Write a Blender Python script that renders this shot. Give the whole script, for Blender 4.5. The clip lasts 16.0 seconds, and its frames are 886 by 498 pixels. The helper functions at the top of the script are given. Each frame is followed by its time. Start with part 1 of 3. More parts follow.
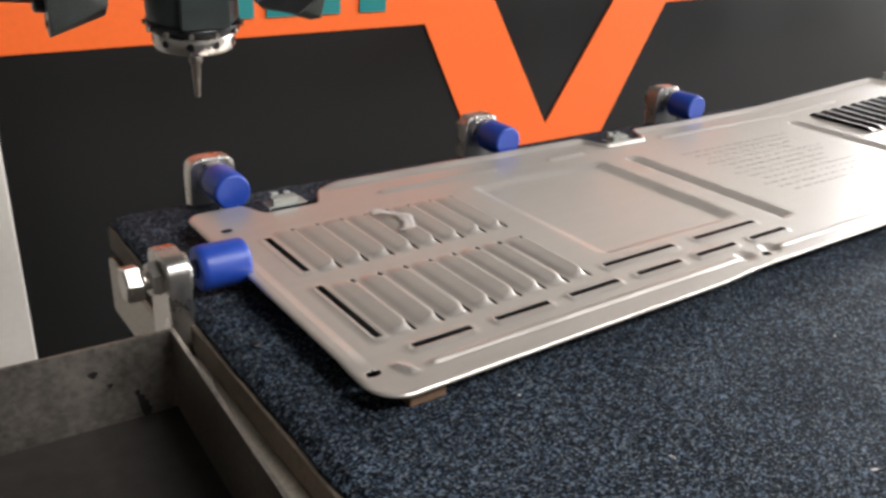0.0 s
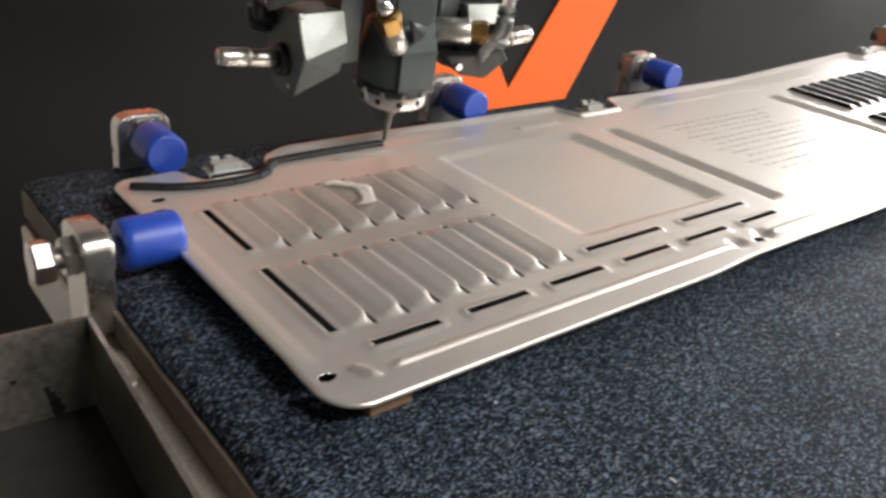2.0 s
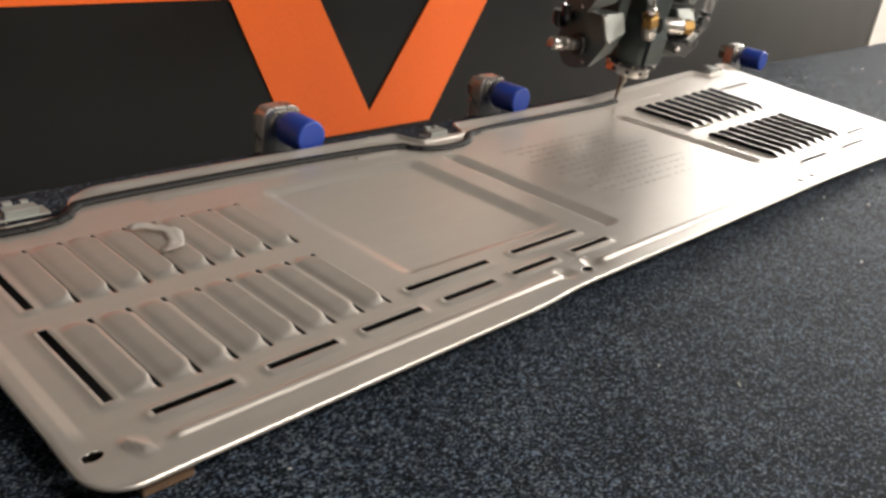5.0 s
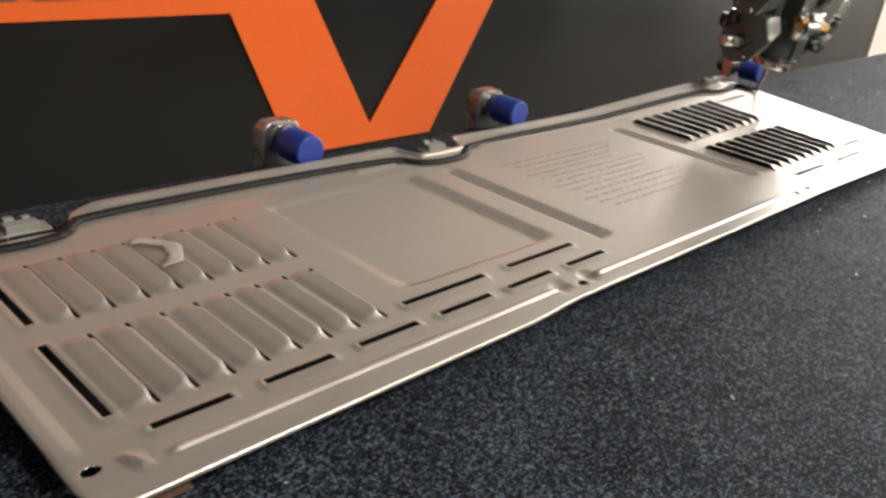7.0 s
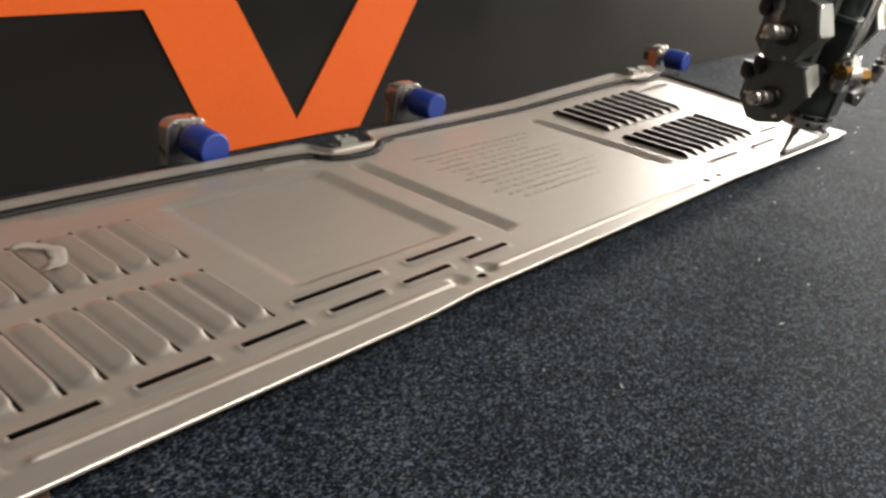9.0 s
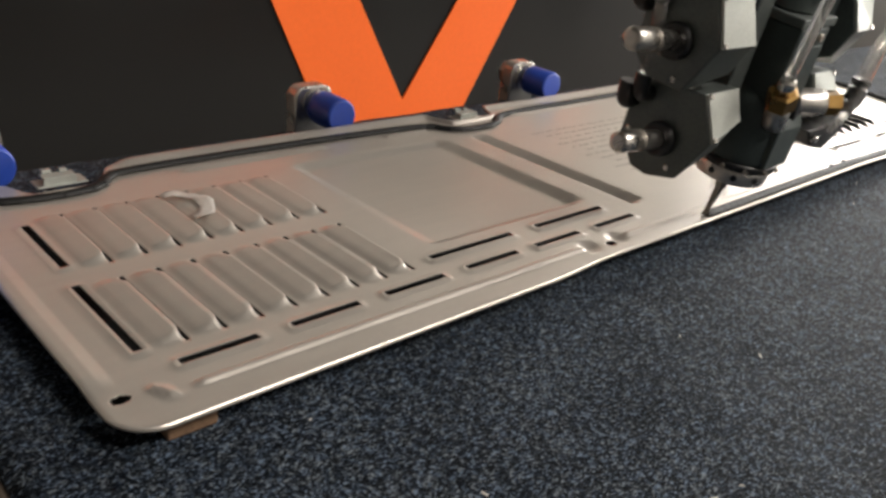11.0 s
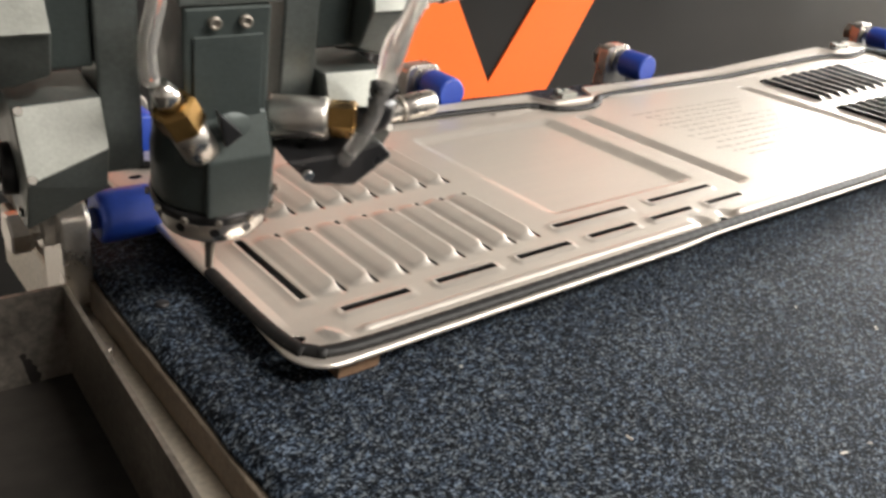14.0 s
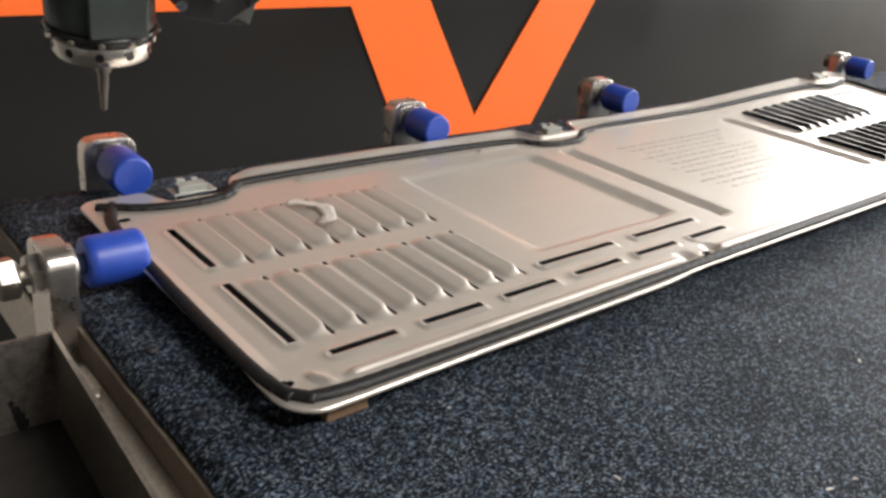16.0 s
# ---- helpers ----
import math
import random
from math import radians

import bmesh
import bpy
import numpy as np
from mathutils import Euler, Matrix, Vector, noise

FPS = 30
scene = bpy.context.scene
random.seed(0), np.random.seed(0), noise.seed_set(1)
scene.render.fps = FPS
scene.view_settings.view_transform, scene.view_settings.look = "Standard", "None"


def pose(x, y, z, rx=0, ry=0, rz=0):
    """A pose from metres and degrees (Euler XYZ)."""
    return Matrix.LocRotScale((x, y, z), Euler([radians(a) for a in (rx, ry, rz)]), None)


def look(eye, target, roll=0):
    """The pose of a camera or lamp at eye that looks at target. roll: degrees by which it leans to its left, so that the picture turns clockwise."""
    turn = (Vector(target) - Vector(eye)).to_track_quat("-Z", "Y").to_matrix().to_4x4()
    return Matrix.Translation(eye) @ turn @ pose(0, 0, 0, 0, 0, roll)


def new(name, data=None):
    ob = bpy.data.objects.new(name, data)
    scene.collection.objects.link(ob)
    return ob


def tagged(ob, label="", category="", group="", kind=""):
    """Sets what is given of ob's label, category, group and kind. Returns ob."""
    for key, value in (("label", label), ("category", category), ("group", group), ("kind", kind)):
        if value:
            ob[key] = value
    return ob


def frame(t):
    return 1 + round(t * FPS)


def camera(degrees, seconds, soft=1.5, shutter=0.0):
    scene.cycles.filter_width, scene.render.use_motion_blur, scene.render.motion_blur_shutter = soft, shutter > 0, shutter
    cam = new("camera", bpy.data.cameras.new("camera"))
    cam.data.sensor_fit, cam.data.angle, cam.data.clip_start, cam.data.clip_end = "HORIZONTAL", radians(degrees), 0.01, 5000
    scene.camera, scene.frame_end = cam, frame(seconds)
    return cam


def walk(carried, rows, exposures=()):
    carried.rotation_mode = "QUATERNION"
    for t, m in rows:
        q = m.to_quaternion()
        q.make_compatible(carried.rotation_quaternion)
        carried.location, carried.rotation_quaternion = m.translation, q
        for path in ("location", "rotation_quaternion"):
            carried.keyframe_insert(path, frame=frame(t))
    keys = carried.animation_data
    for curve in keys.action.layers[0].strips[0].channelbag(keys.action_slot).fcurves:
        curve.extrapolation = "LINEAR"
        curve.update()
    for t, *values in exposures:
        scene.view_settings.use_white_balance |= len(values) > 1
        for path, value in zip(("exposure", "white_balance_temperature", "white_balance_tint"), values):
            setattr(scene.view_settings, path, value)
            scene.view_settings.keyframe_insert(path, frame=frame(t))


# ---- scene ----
cam = camera(55.91, 16.0, 2.9, 0.5)

PATH = [
    (0, (-0.1315, -0.2377, 0.2082), (0.4131, 0.4943, -0.2011), 2.99),
    (0.5, (-0.1242, -0.2199, 0.1971), (0.4420, 0.4897, -0.2222), 4.13),
    (1, (-0.1215, -0.1872, 0.1841), (0.4388, 0.5120, -0.2600), 5.27),
    (1.5, (-0.1167, -0.1866, 0.1871), (0.4468, 0.5015, -0.2702), 6.05),
    (2, (-0.1072, -0.1913, 0.1925), (0.4784, 0.4870, -0.2513), 6.10),
    (2.5, (-0.0919, -0.1937, 0.1957), (0.5224, 0.4668, -0.2359), 5.96),
    (3, (-0.0753, -0.1946, 0.1942), (0.5705, 0.4398, -0.2306), 6.23),
    (3.5, (-0.0634, -0.1984, 0.1964), (0.6000, 0.4158, -0.2310), 6.57),
    (4, (-0.0613, -0.1992, 0.1981), (0.6101, 0.4086, -0.2260), 6.74),
    (6.5, (-0.0618, -0.2025, 0.2028), (0.6174, 0.4074, -0.2054), 6.90),
    (7, (-0.0617, -0.2037, 0.2043), (0.6166, 0.4083, -0.2024), 6.78),
    (7.5, (-0.0592, -0.2053, 0.2057), (0.6249, 0.4019, -0.1982), 6.38),
    (8, (-0.0348, -0.2225, 0.2092), (0.6677, 0.3653, -0.1921), 5.71),
    (8.5, (-0.0282, -0.2241, 0.2065), (0.6880, 0.3440, -0.1989), 6.24),
    (9, (-0.0360, -0.2253, 0.2069), (0.6737, 0.3488, -0.2013), 6.55),
    (9.5, (-0.0485, -0.2217, 0.2058), (0.6471, 0.3697, -0.2021), 7.32),
    (12, (-0.0836, -0.2103, 0.1816), (0.5419, 0.4396, -0.2501), 6.55),
    (12.5, (-0.0992, -0.2095, 0.1830), (0.5203, 0.4379, -0.2610), 7.50),
    (13, (-0.1032, -0.2112, 0.1818), (0.5066, 0.4466, -0.2604), 7.16),
    (13.5, (-0.1082, -0.2138, 0.1849), (0.4916, 0.4513, -0.2598), 6.78),
    (14, (-0.1099, -0.2081, 0.1859), (0.4890, 0.4610, -0.2539), 6.69),
    (14.5, (-0.1130, -0.2071, 0.1901), (0.4833, 0.4708, -0.2399), 6.04),
    (15, (-0.1126, -0.2067, 0.1907), (0.4868, 0.4746, -0.2296), 5.84),
    (15.5, (-0.1089, -0.2079, 0.1910), (0.4961, 0.4714, -0.2243), 5.88),
    (16, (-0.1098, -0.2091, 0.1930), (0.5049, 0.4651, -0.2164), 6.12),
]
walk(cam, [(t, look(eye, target, roll)) for t, eye, target, roll in PATH],
     [(0.0, 0.44, 5950, 10), (1.5, 0.52, 6050, 10), (3.5, 0.18, 6250, 10), (6.5, 0.06, 6600, 10), (9.5, -0.06, 6600, 10), (12.0, 0.52, 6450, 10), (13.0, 0.92, 6500, 10), (14.0, 0.82, 6450, 10), (16.0, 0.54, 6250, 10)])

# ---- world and light ----
world = bpy.data.worlds.new("world")
scene.world = world
world.use_nodes = True
wn = world.node_tree
sky = wn.nodes.new("ShaderNodeTexSky")
sky.sky_type, sky.sun_disc = "NISHITA", False
sky.sun_elevation, sky.sun_rotation = radians(35), radians(80)
wn.links.new(sky.outputs[0], wn.nodes["Background"].inputs[0])
wn.nodes["Background"].inputs[1].default_value = 0.1


def area_lamp(name, m, sx, sy, power, color):
    data = bpy.data.lights.new(name, "AREA")
    data.shape, data.size, data.size_y, data.energy, data.color = "RECTANGLE", sx, sy, power, color
    ob = new(name, data)
    ob.matrix_basis = m
    return ob


# daylight in the window opening beyond the end of the table, and two ceiling panels
area_lamp("window_daylight", look((5.6, 0.4, 0.88), (0.5, 0.4, 0.88)), 4.3, 1.24, 205, (1.0, 0.97, 0.92))
area_lamp("ceiling_panel_light", look((1.2, -1.8, 2.05), (1.2, -1.8, 0)), 1.8, 0.7, 104, (1.0, 0.93, 0.85))
area_lamp("ceiling_panel_light", look((3.6, -1.2, 2.05), (3.6, -1.2, 0)), 1.8, 0.7, 88, (1.0, 0.93, 0.85))


# ---- materials ----
def nodes_of(name):
    mat = bpy.data.materials.new(name)
    mat.use_nodes = True
    nt = mat.node_tree
    return mat, nt, nt.nodes["Principled BSDF"]


def surface(name, color, rough=0.5, metal=0.0, vary=0.15, scale=60.0, bump=0.0, bump_scale=300.0, stretch=(1, 1, 1), rough_vary=0.1, spec=0.5, coat=0.0):
    """A material with stains and grain at two scales, fine relief and uneven gloss."""
    mat, nt, bsdf = nodes_of(name)
    coord = nt.nodes.new("ShaderNodeTexCoord")
    mapping = nt.nodes.new("ShaderNodeMapping")
    mapping.inputs["Scale"].default_value = stretch
    nt.links.new(coord.outputs["Object"], mapping.inputs[0])
    big = nt.nodes.new("ShaderNodeTexNoise")
    big.inputs["Scale"].default_value, big.inputs["Detail"].default_value = scale, 5
    nt.links.new(mapping.outputs[0], big.inputs["Vector"])
    fine = nt.nodes.new("ShaderNodeTexNoise")
    fine.inputs["Scale"].default_value, fine.inputs["Detail"].default_value = bump_scale, 3
    nt.links.new(mapping.outputs[0], fine.inputs["Vector"])
    both = nt.nodes.new("ShaderNodeMath")
    both.operation = "ADD"
    nt.links.new(big.outputs[0], both.inputs[0])
    nt.links.new(fine.outputs[0], both.inputs[1])
    ramp = nt.nodes.new("ShaderNodeMapRange")
    ramp.inputs["From Min"].default_value, ramp.inputs["From Max"].default_value = 0.65, 1.35
    ramp.inputs["To Min"].default_value, ramp.inputs["To Max"].default_value = 1 - vary, 1 + vary
    nt.links.new(both.outputs[0], ramp.inputs[0])
    mul = nt.nodes.new("ShaderNodeVectorMath")
    mul.operation = "SCALE"
    mul.inputs[0].default_value = color
    nt.links.new(ramp.outputs[0], mul.inputs["Scale"])
    nt.links.new(mul.outputs[0], bsdf.inputs["Base Color"])
    rr = nt.nodes.new("ShaderNodeMapRange")
    rr.inputs["From Min"].default_value, rr.inputs["From Max"].default_value = 0.3, 0.7
    rr.inputs["To Min"].default_value, rr.inputs["To Max"].default_value = max(0.02, rough - rough_vary), min(1, rough + rough_vary)
    nt.links.new(big.outputs[0], rr.inputs[0])
    nt.links.new(rr.outputs[0], bsdf.inputs["Roughness"])
    bsdf.inputs["Metallic"].default_value = metal
    bsdf.inputs["Specular IOR Level"].default_value = spec
    bsdf.inputs["Coat Weight"].default_value = coat
    if bump:
        bn = nt.nodes.new("ShaderNodeBump")
        bn.inputs["Strength"].default_value, bn.inputs["Distance"].default_value = bump, 0.001
        nt.links.new(fine.outputs[0], bn.inputs["Height"])
        nt.links.new(bn.outputs[0], bsdf.inputs["Normal"])
    return mat


def carpet_material():
    """Needle-felt carpet: near-black blue with a mass of fine pale and blue fibres."""
    mat, nt, bsdf = nodes_of("needle_felt_carpet")
    coord = nt.nodes.new("ShaderNodeTexCoord")
    warp = nt.nodes.new("ShaderNodeTexNoise")
    warp.inputs["Scale"].default_value, warp.inputs["Detail"].default_value = 420, 2
    nt.links.new(coord.outputs["Object"], warp.inputs["Vector"])
    shift = nt.nodes.new("ShaderNodeVectorMath")
    shift.operation = "MULTIPLY_ADD"
    shift.inputs[1].default_value = (0.0012, 0.0012, 0.0)
    nt.links.new(warp.outputs["Color"], shift.inputs[0])
    nt.links.new(coord.outputs["Object"], shift.inputs[2])

    def fleck(scale, angle, stretch):
        turn = nt.nodes.new("ShaderNodeMapping")
        turn.inputs["Rotation"].default_value = (0, 0, radians(angle))
        turn.inputs["Scale"].default_value = (1, stretch, 0)
        nt.links.new(shift.outputs[0], turn.inputs[0])
        cell = nt.nodes.new("ShaderNodeTexVoronoi")
        cell.inputs["Scale"].default_value = scale
        nt.links.new(turn.outputs[0], cell.inputs["Vector"])
        sep = nt.nodes.new("ShaderNodeSeparateColor")
        nt.links.new(cell.outputs["Color"], sep.inputs[0])
        return sep.outputs[0]

    def mathnode(op, a, b):
        m = nt.nodes.new("ShaderNodeMath")
        m.operation = op
        for k, v in enumerate((a, b)):
            if isinstance(v, float):
                m.inputs[k].default_value = v
            else:
                nt.links.new(v, m.inputs[k])
        return m.outputs[0]

    fibres = mathnode("ADD", fleck(980, 25, 1.4), fleck(780, -50, 1.5))
    fibres = mathnode("ADD", fibres, mathnode("MULTIPLY", fleck(1350, 80, 1.0), 0.7))
    patch = nt.nodes.new("ShaderNodeTexNoise")
    patch.inputs["Scale"].default_value, patch.inputs["Detail"].default_value = 16, 5
    nt.links.new(coord.outputs["Object"], patch.inputs["Vector"])
    tuft = nt.nodes.new("ShaderNodeTexNoise")
    tuft.inputs["Scale"].default_value, tuft.inputs["Detail"].default_value = 230, 3
    nt.links.new(coord.outputs["Object"], tuft.inputs["Vector"])
    value = mathnode("ADD", mathnode("MULTIPLY", fibres, 0.43), mathnode("MULTIPLY", patch.outputs[0], 0.20))
    value = mathnode("ADD", value, mathnode("MULTIPLY", mathnode("SUBTRACT", tuft.outputs[0], 0.71), 0.45))
    ramp = nt.nodes.new("ShaderNodeValToRGB")
    el = ramp.color_ramp.elements
    el[0].position, el[0].color = 0.30, (0.0015, 0.0023, 0.0040, 1)
    el[1].position, el[1].color = 0.97, (0.165, 0.196, 0.228, 1)
    for p, c in ((0.48, (0.0040, 0.0057, 0.0086, 1)), (0.62, (0.0130, 0.0180, 0.0245, 1)), (0.78, (0.058, 0.072, 0.088, 1))):
        e = el.new(p)
        e.color = c
    nt.links.new(value, ramp.inputs[0])
    tint = nt.nodes.new("ShaderNodeValToRGB")
    te = tint.color_ramp.elements
    te[0].position, te[0].color = 0.25, (0.88, 0.97, 1.12, 1)
    te[1].position, te[1].color = 0.75, (1.05, 1.01, 0.97, 1)
    nt.links.new(fleck(420, 10, 1.0), tint.inputs[0])
    mix = nt.nodes.new("ShaderNodeVectorMath")
    mix.operation = "MULTIPLY"
    nt.links.new(ramp.outputs[0], mix.inputs[0])
    nt.links.new(tint.outputs[0], mix.inputs[1])
    nt.links.new(mix.outputs[0], bsdf.inputs["Base Color"])
    bsdf.inputs["Roughness"].default_value = 0.62
    bsdf.inputs["Specular IOR Level"].default_value = 0.06
    bsdf.inputs["Sheen Weight"].default_value = 0.008
    bsdf.inputs["Sheen Roughness"].default_value = 0.4
    bn = nt.nodes.new("ShaderNodeBump")
    bn.inputs["Strength"].default_value, bn.inputs["Distance"].default_value = 0.8, 0.0008
    nt.links.new(fibres, bn.inputs["Height"])
    nt.links.new(bn.outputs[0], bsdf.inputs["Normal"])
    return mat


def clear_plastic(name, color, rough=0.12, trans=0.85):
    mat, nt, bsdf = nodes_of(name)
    bsdf.inputs["Base Color"].default_value = (*color, 1)
    bsdf.inputs["Roughness"].default_value = rough
    bsdf.inputs["Transmission Weight"].default_value = trans
    bsdf.inputs["IOR"].default_value = 1.42
    return mat


CARPET = carpet_material()
SHEET = surface("zinc_coated_sheet", (0.64, 0.59, 0.535), 0.35, 0.74, 0.06, 22, 0.03, 500, (1, 7, 1), 0.05)
# near-black that paints the shade below the sheet, behind slots and louvre mouths
SHEET_BACK = surface("painted_shade_black", (0.02, 0.02, 0.02), 0.7, 0.0, 0.2, 60)
STEEL = surface("machined_steel", (0.62, 0.59, 0.55), 0.32, 1.0, 0.12, 80, 0.08, 700)
STEEL_DULL = surface("dull_steel", (0.34, 0.31, 0.27), 0.45, 0.9, 0.25, 40, 0.1, 400)
CHROME = surface("plated_metal", (0.75, 0.73, 0.70), 0.18, 1.0, 0.06, 90, 0.0, 400)
BRASS = surface("brass", (0.33, 0.20, 0.07), 0.3, 1.0, 0.12, 120)
BLUE = surface("blue_nylon", (0.019, 0.056, 0.34), 0.38, 0.0, 0.12, 90, 0.05, 500, spec=0.5)
HEAD_DARK = surface("dark_grey_anodised", (0.055, 0.069, 0.067), 0.42, 0.35, 0.15, 70, 0.04, 600)
HEAD_GREY = surface("grey_anodised", (0.115, 0.13, 0.124), 0.42, 0.5, 0.2, 60, 0.05, 600)
HEAD_BLACK = surface("black_oxide", (0.012, 0.012, 0.013), 0.35, 0.0, 0.2, 90, 0.04, 500)
# pale tone: the clips' bright metal, and light painted on the valve blocks' fronts
HEAD_PALE = surface("clip_metal_and_lit_front", (0.40, 0.415, 0.385), 0.5, 0.7, 0.12, 70, 0.08, 800)
WALL_DARK = surface("charcoal_laminate", (0.0065, 0.0064, 0.0060), 0.34, 0.0, 0.12, 6, 0.02, 200, rough_vary=0.03, spec=0.45)
ORANGE = surface("orange_vinyl", (0.94, 0.155, 0.02), 0.4, 0.0, 0.05, 8, 0.02, 200, rough_vary=0.04)
TEAL = surface("teal_vinyl", (0.02, 0.22, 0.22), 0.4, 0.0, 0.05, 8)
WHITE = surface("white_wall_paint", (0.72, 0.675, 0.61), 0.6, 0.0, 0.05, 5, 0.03, 200)
# greys of the unseen room shell, chosen to dim bounce light and reflections
WALL_GREY = surface("reflection_dimming_grey", (0.27, 0.26, 0.245), 0.65, 0.0, 0.06, 5, 0.03, 200)
CEILING_MAT = surface("reflection_dimming_dark", (0.11, 0.105, 0.10), 0.7, 0.0, 0.1, 5, 0.03, 200)
FLOOR_MAT = surface("grey_floor_paint", (0.16, 0.155, 0.15), 0.5, 0.0, 0.2, 4, 0.03, 100)
BIN_MAT = surface("stained_stainless_sheet", (0.26, 0.235, 0.205), 0.46, 0.85, 0.45, 26, 0.10, 300)
RAIL_MAT = surface("worn_aluminium_profile", (0.40, 0.37, 0.32), 0.42, 0.9, 0.3, 35, 0.1, 400)
PLATE_MAT = surface("pale_worn_aluminium", (0.50, 0.46, 0.39), 0.45, 0.55, 0.25, 30, 0.1, 400)
WOOD = surface("raw_softwood", (0.16, 0.095, 0.055), 0.7, 0.0, 0.3, 60, 0.2, 400, (1, 8, 1))
SEALANT = surface("black_sealant", (0.008, 0.008, 0.008), 0.55, 0.0, 0.2, 150, 0.1, 600, spec=0.3)
BOARD = surface("chipboard", (0.15, 0.12, 0.09), 0.75, 0.0, 0.3, 150, 0.2, 500)
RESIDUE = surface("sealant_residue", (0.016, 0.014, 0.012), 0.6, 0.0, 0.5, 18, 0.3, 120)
STAIN = surface("tar_stain", (0.012, 0.010, 0.009), 0.5, 0.0, 0.2, 100)
PRINT = surface("grey_print", (0.50, 0.465, 0.42), 0.45, 0.85, 0.2, 200)
TUBE = clear_plastic("clear_hose", (0.95, 0.93, 0.90))
FILM = clear_plastic("clouded_film", (0.78, 0.73, 0.68), 0.5, 0.6)


# ---- mesh helpers ----
def part(name, bm, material, parent=None, label=""):
    me = bpy.data.meshes.new(name)
    bm.to_mesh(me)
    bm.free()
    me.materials.append(material)
    ob = new(name, me)
    if parent is not None:
        ob.parent = parent
    if label:
        ob["label"] = label
    return ob


def thing(name, m, label, category, group="", kind=""):
    ob = new(name)
    ob.empty_display_size = 0.01
    ob.matrix_basis = m
    return tagged(ob, label, category, group, kind)


def box(x0, x1, y0, y1, z0, z1, bevel=0.0, bm=None):
    bm = bm or bmesh.new()
    vs = bmesh.ops.create_cube(bm, size=1)["verts"]
    for v in vs:
        v.co = (x0 + (v.co.x + 0.5) * (x1 - x0), y0 + (v.co.y + 0.5) * (y1 - y0), z0 + (v.co.z + 0.5) * (z1 - z0))
    if bevel:
        es = list({e for v in vs for e in v.link_edges})
        bmesh.ops.bevel(bm, geom=es, offset=bevel, segments=2, affect="EDGES", profile=0.5)
    return bm


def lathe(profile, m=None, n=28, bm=None, cap=True):
    """A turned solid round z: profile is [(radius, z), ...]."""
    bm = bm or bmesh.new()
    m = m or Matrix()
    rings = []
    for r, z in profile:
        rings.append([bm.verts.new(m @ Vector((r * math.cos(2 * math.pi * i / n), r * math.sin(2 * math.pi * i / n), z))) for i in range(n)])
    for a, b in zip(rings, rings[1:]):
        for i in range(n):
            f = bm.faces.new((a[i], a[(i + 1) % n], b[(i + 1) % n], b[i]))
            f.smooth = n > 8
    if cap:
        bm.faces.new(list(reversed(rings[0])))
        bm.faces.new(rings[-1])
    return bm


def prism(outline, y0, y1, bevel=0.0, m=None, bm=None):
    """An outline in x and z drawn out along y."""
    bm = bm or bmesh.new()
    m = m or Matrix()
    a = [bm.verts.new(m @ Vector((x, y0, z))) for x, z in outline]
    b = [bm.verts.new(m @ Vector((x, y1, z))) for x, z in outline]
    k = len(a)
    fs = [bm.faces.new(a), bm.faces.new(list(reversed(b)))]
    for i in range(k):
        fs.append(bm.faces.new((a[i], b[i], b[(i + 1) % k], a[(i + 1) % k])))
    bmesh.ops.recalc_face_normals(bm, faces=fs)
    if bevel:
        bmesh.ops.bevel(bm, geom=list({e for f in fs for e in f.edges}), offset=bevel, segments=2, affect="EDGES", profile=0.5)
    return bm


def tube(points, r, n=10, bm=None):
    """A round hose through points."""
    bm = bm or bmesh.new()
    pts = [Vector(p) for p in points]
    smooth = []
    for i in range(len(pts) - 1):
        p0, p1, p2, p3 = pts[max(0, i - 1)], pts[i], pts[i + 1], pts[min(len(pts) - 1, i + 2)]
        for k in range(6):
            u = k / 6
            smooth.append(0.5 * (2 * p1 + (p2 - p0) * u + (2 * p0 - 5 * p1 + 4 * p2 - p3) * u * u + (3 * p1 - p0 - 3 * p2 + p3) * u ** 3))
    smooth.append(pts[-1])
    rings = []
    for i, p in enumerate(smooth):
        d = (smooth[min(i + 1, len(smooth) - 1)] - smooth[max(i - 1, 0)]).normalized()
        q = d.to_track_quat("Z", "Y").to_matrix()
        rings.append([bm.verts.new(p + q @ Vector((r * math.cos(2 * math.pi * j / n), r * math.sin(2 * math.pi * j / n), 0))) for j in range(n)])
    for a, b in zip(rings, rings[1:]):
        for j in range(n):
            bm.faces.new((a[j], a[(j + 1) % n], b[(j + 1) % n], b[j])).smooth = True
    bm.faces.new(list(reversed(rings[0])))
    bm.faces.new(rings[-1])
    return bm


def plate(corners, z0, z1):
    """A flat plate over corners in x and y."""
    bm = bmesh.new()
    a = [bm.verts.new((x, y, z0)) for x, y in corners]
    b = [bm.verts.new((x, y, z1)) for x, y in corners]
    k = len(a)
    bm.faces.new(a)
    bm.faces.new(b)
    for i in range(k):
        bm.faces.new((a[i], a[(i + 1) % k], b[(i + 1) % k], b[i]))
    bmesh.ops.recalc_face_normals(bm, faces=bm.faces)
    return bm


def step(a, b, v):
    u = min(1.0, max(0.0, (v - a) / (b - a)))
    return u * u * (3 - 2 * u)


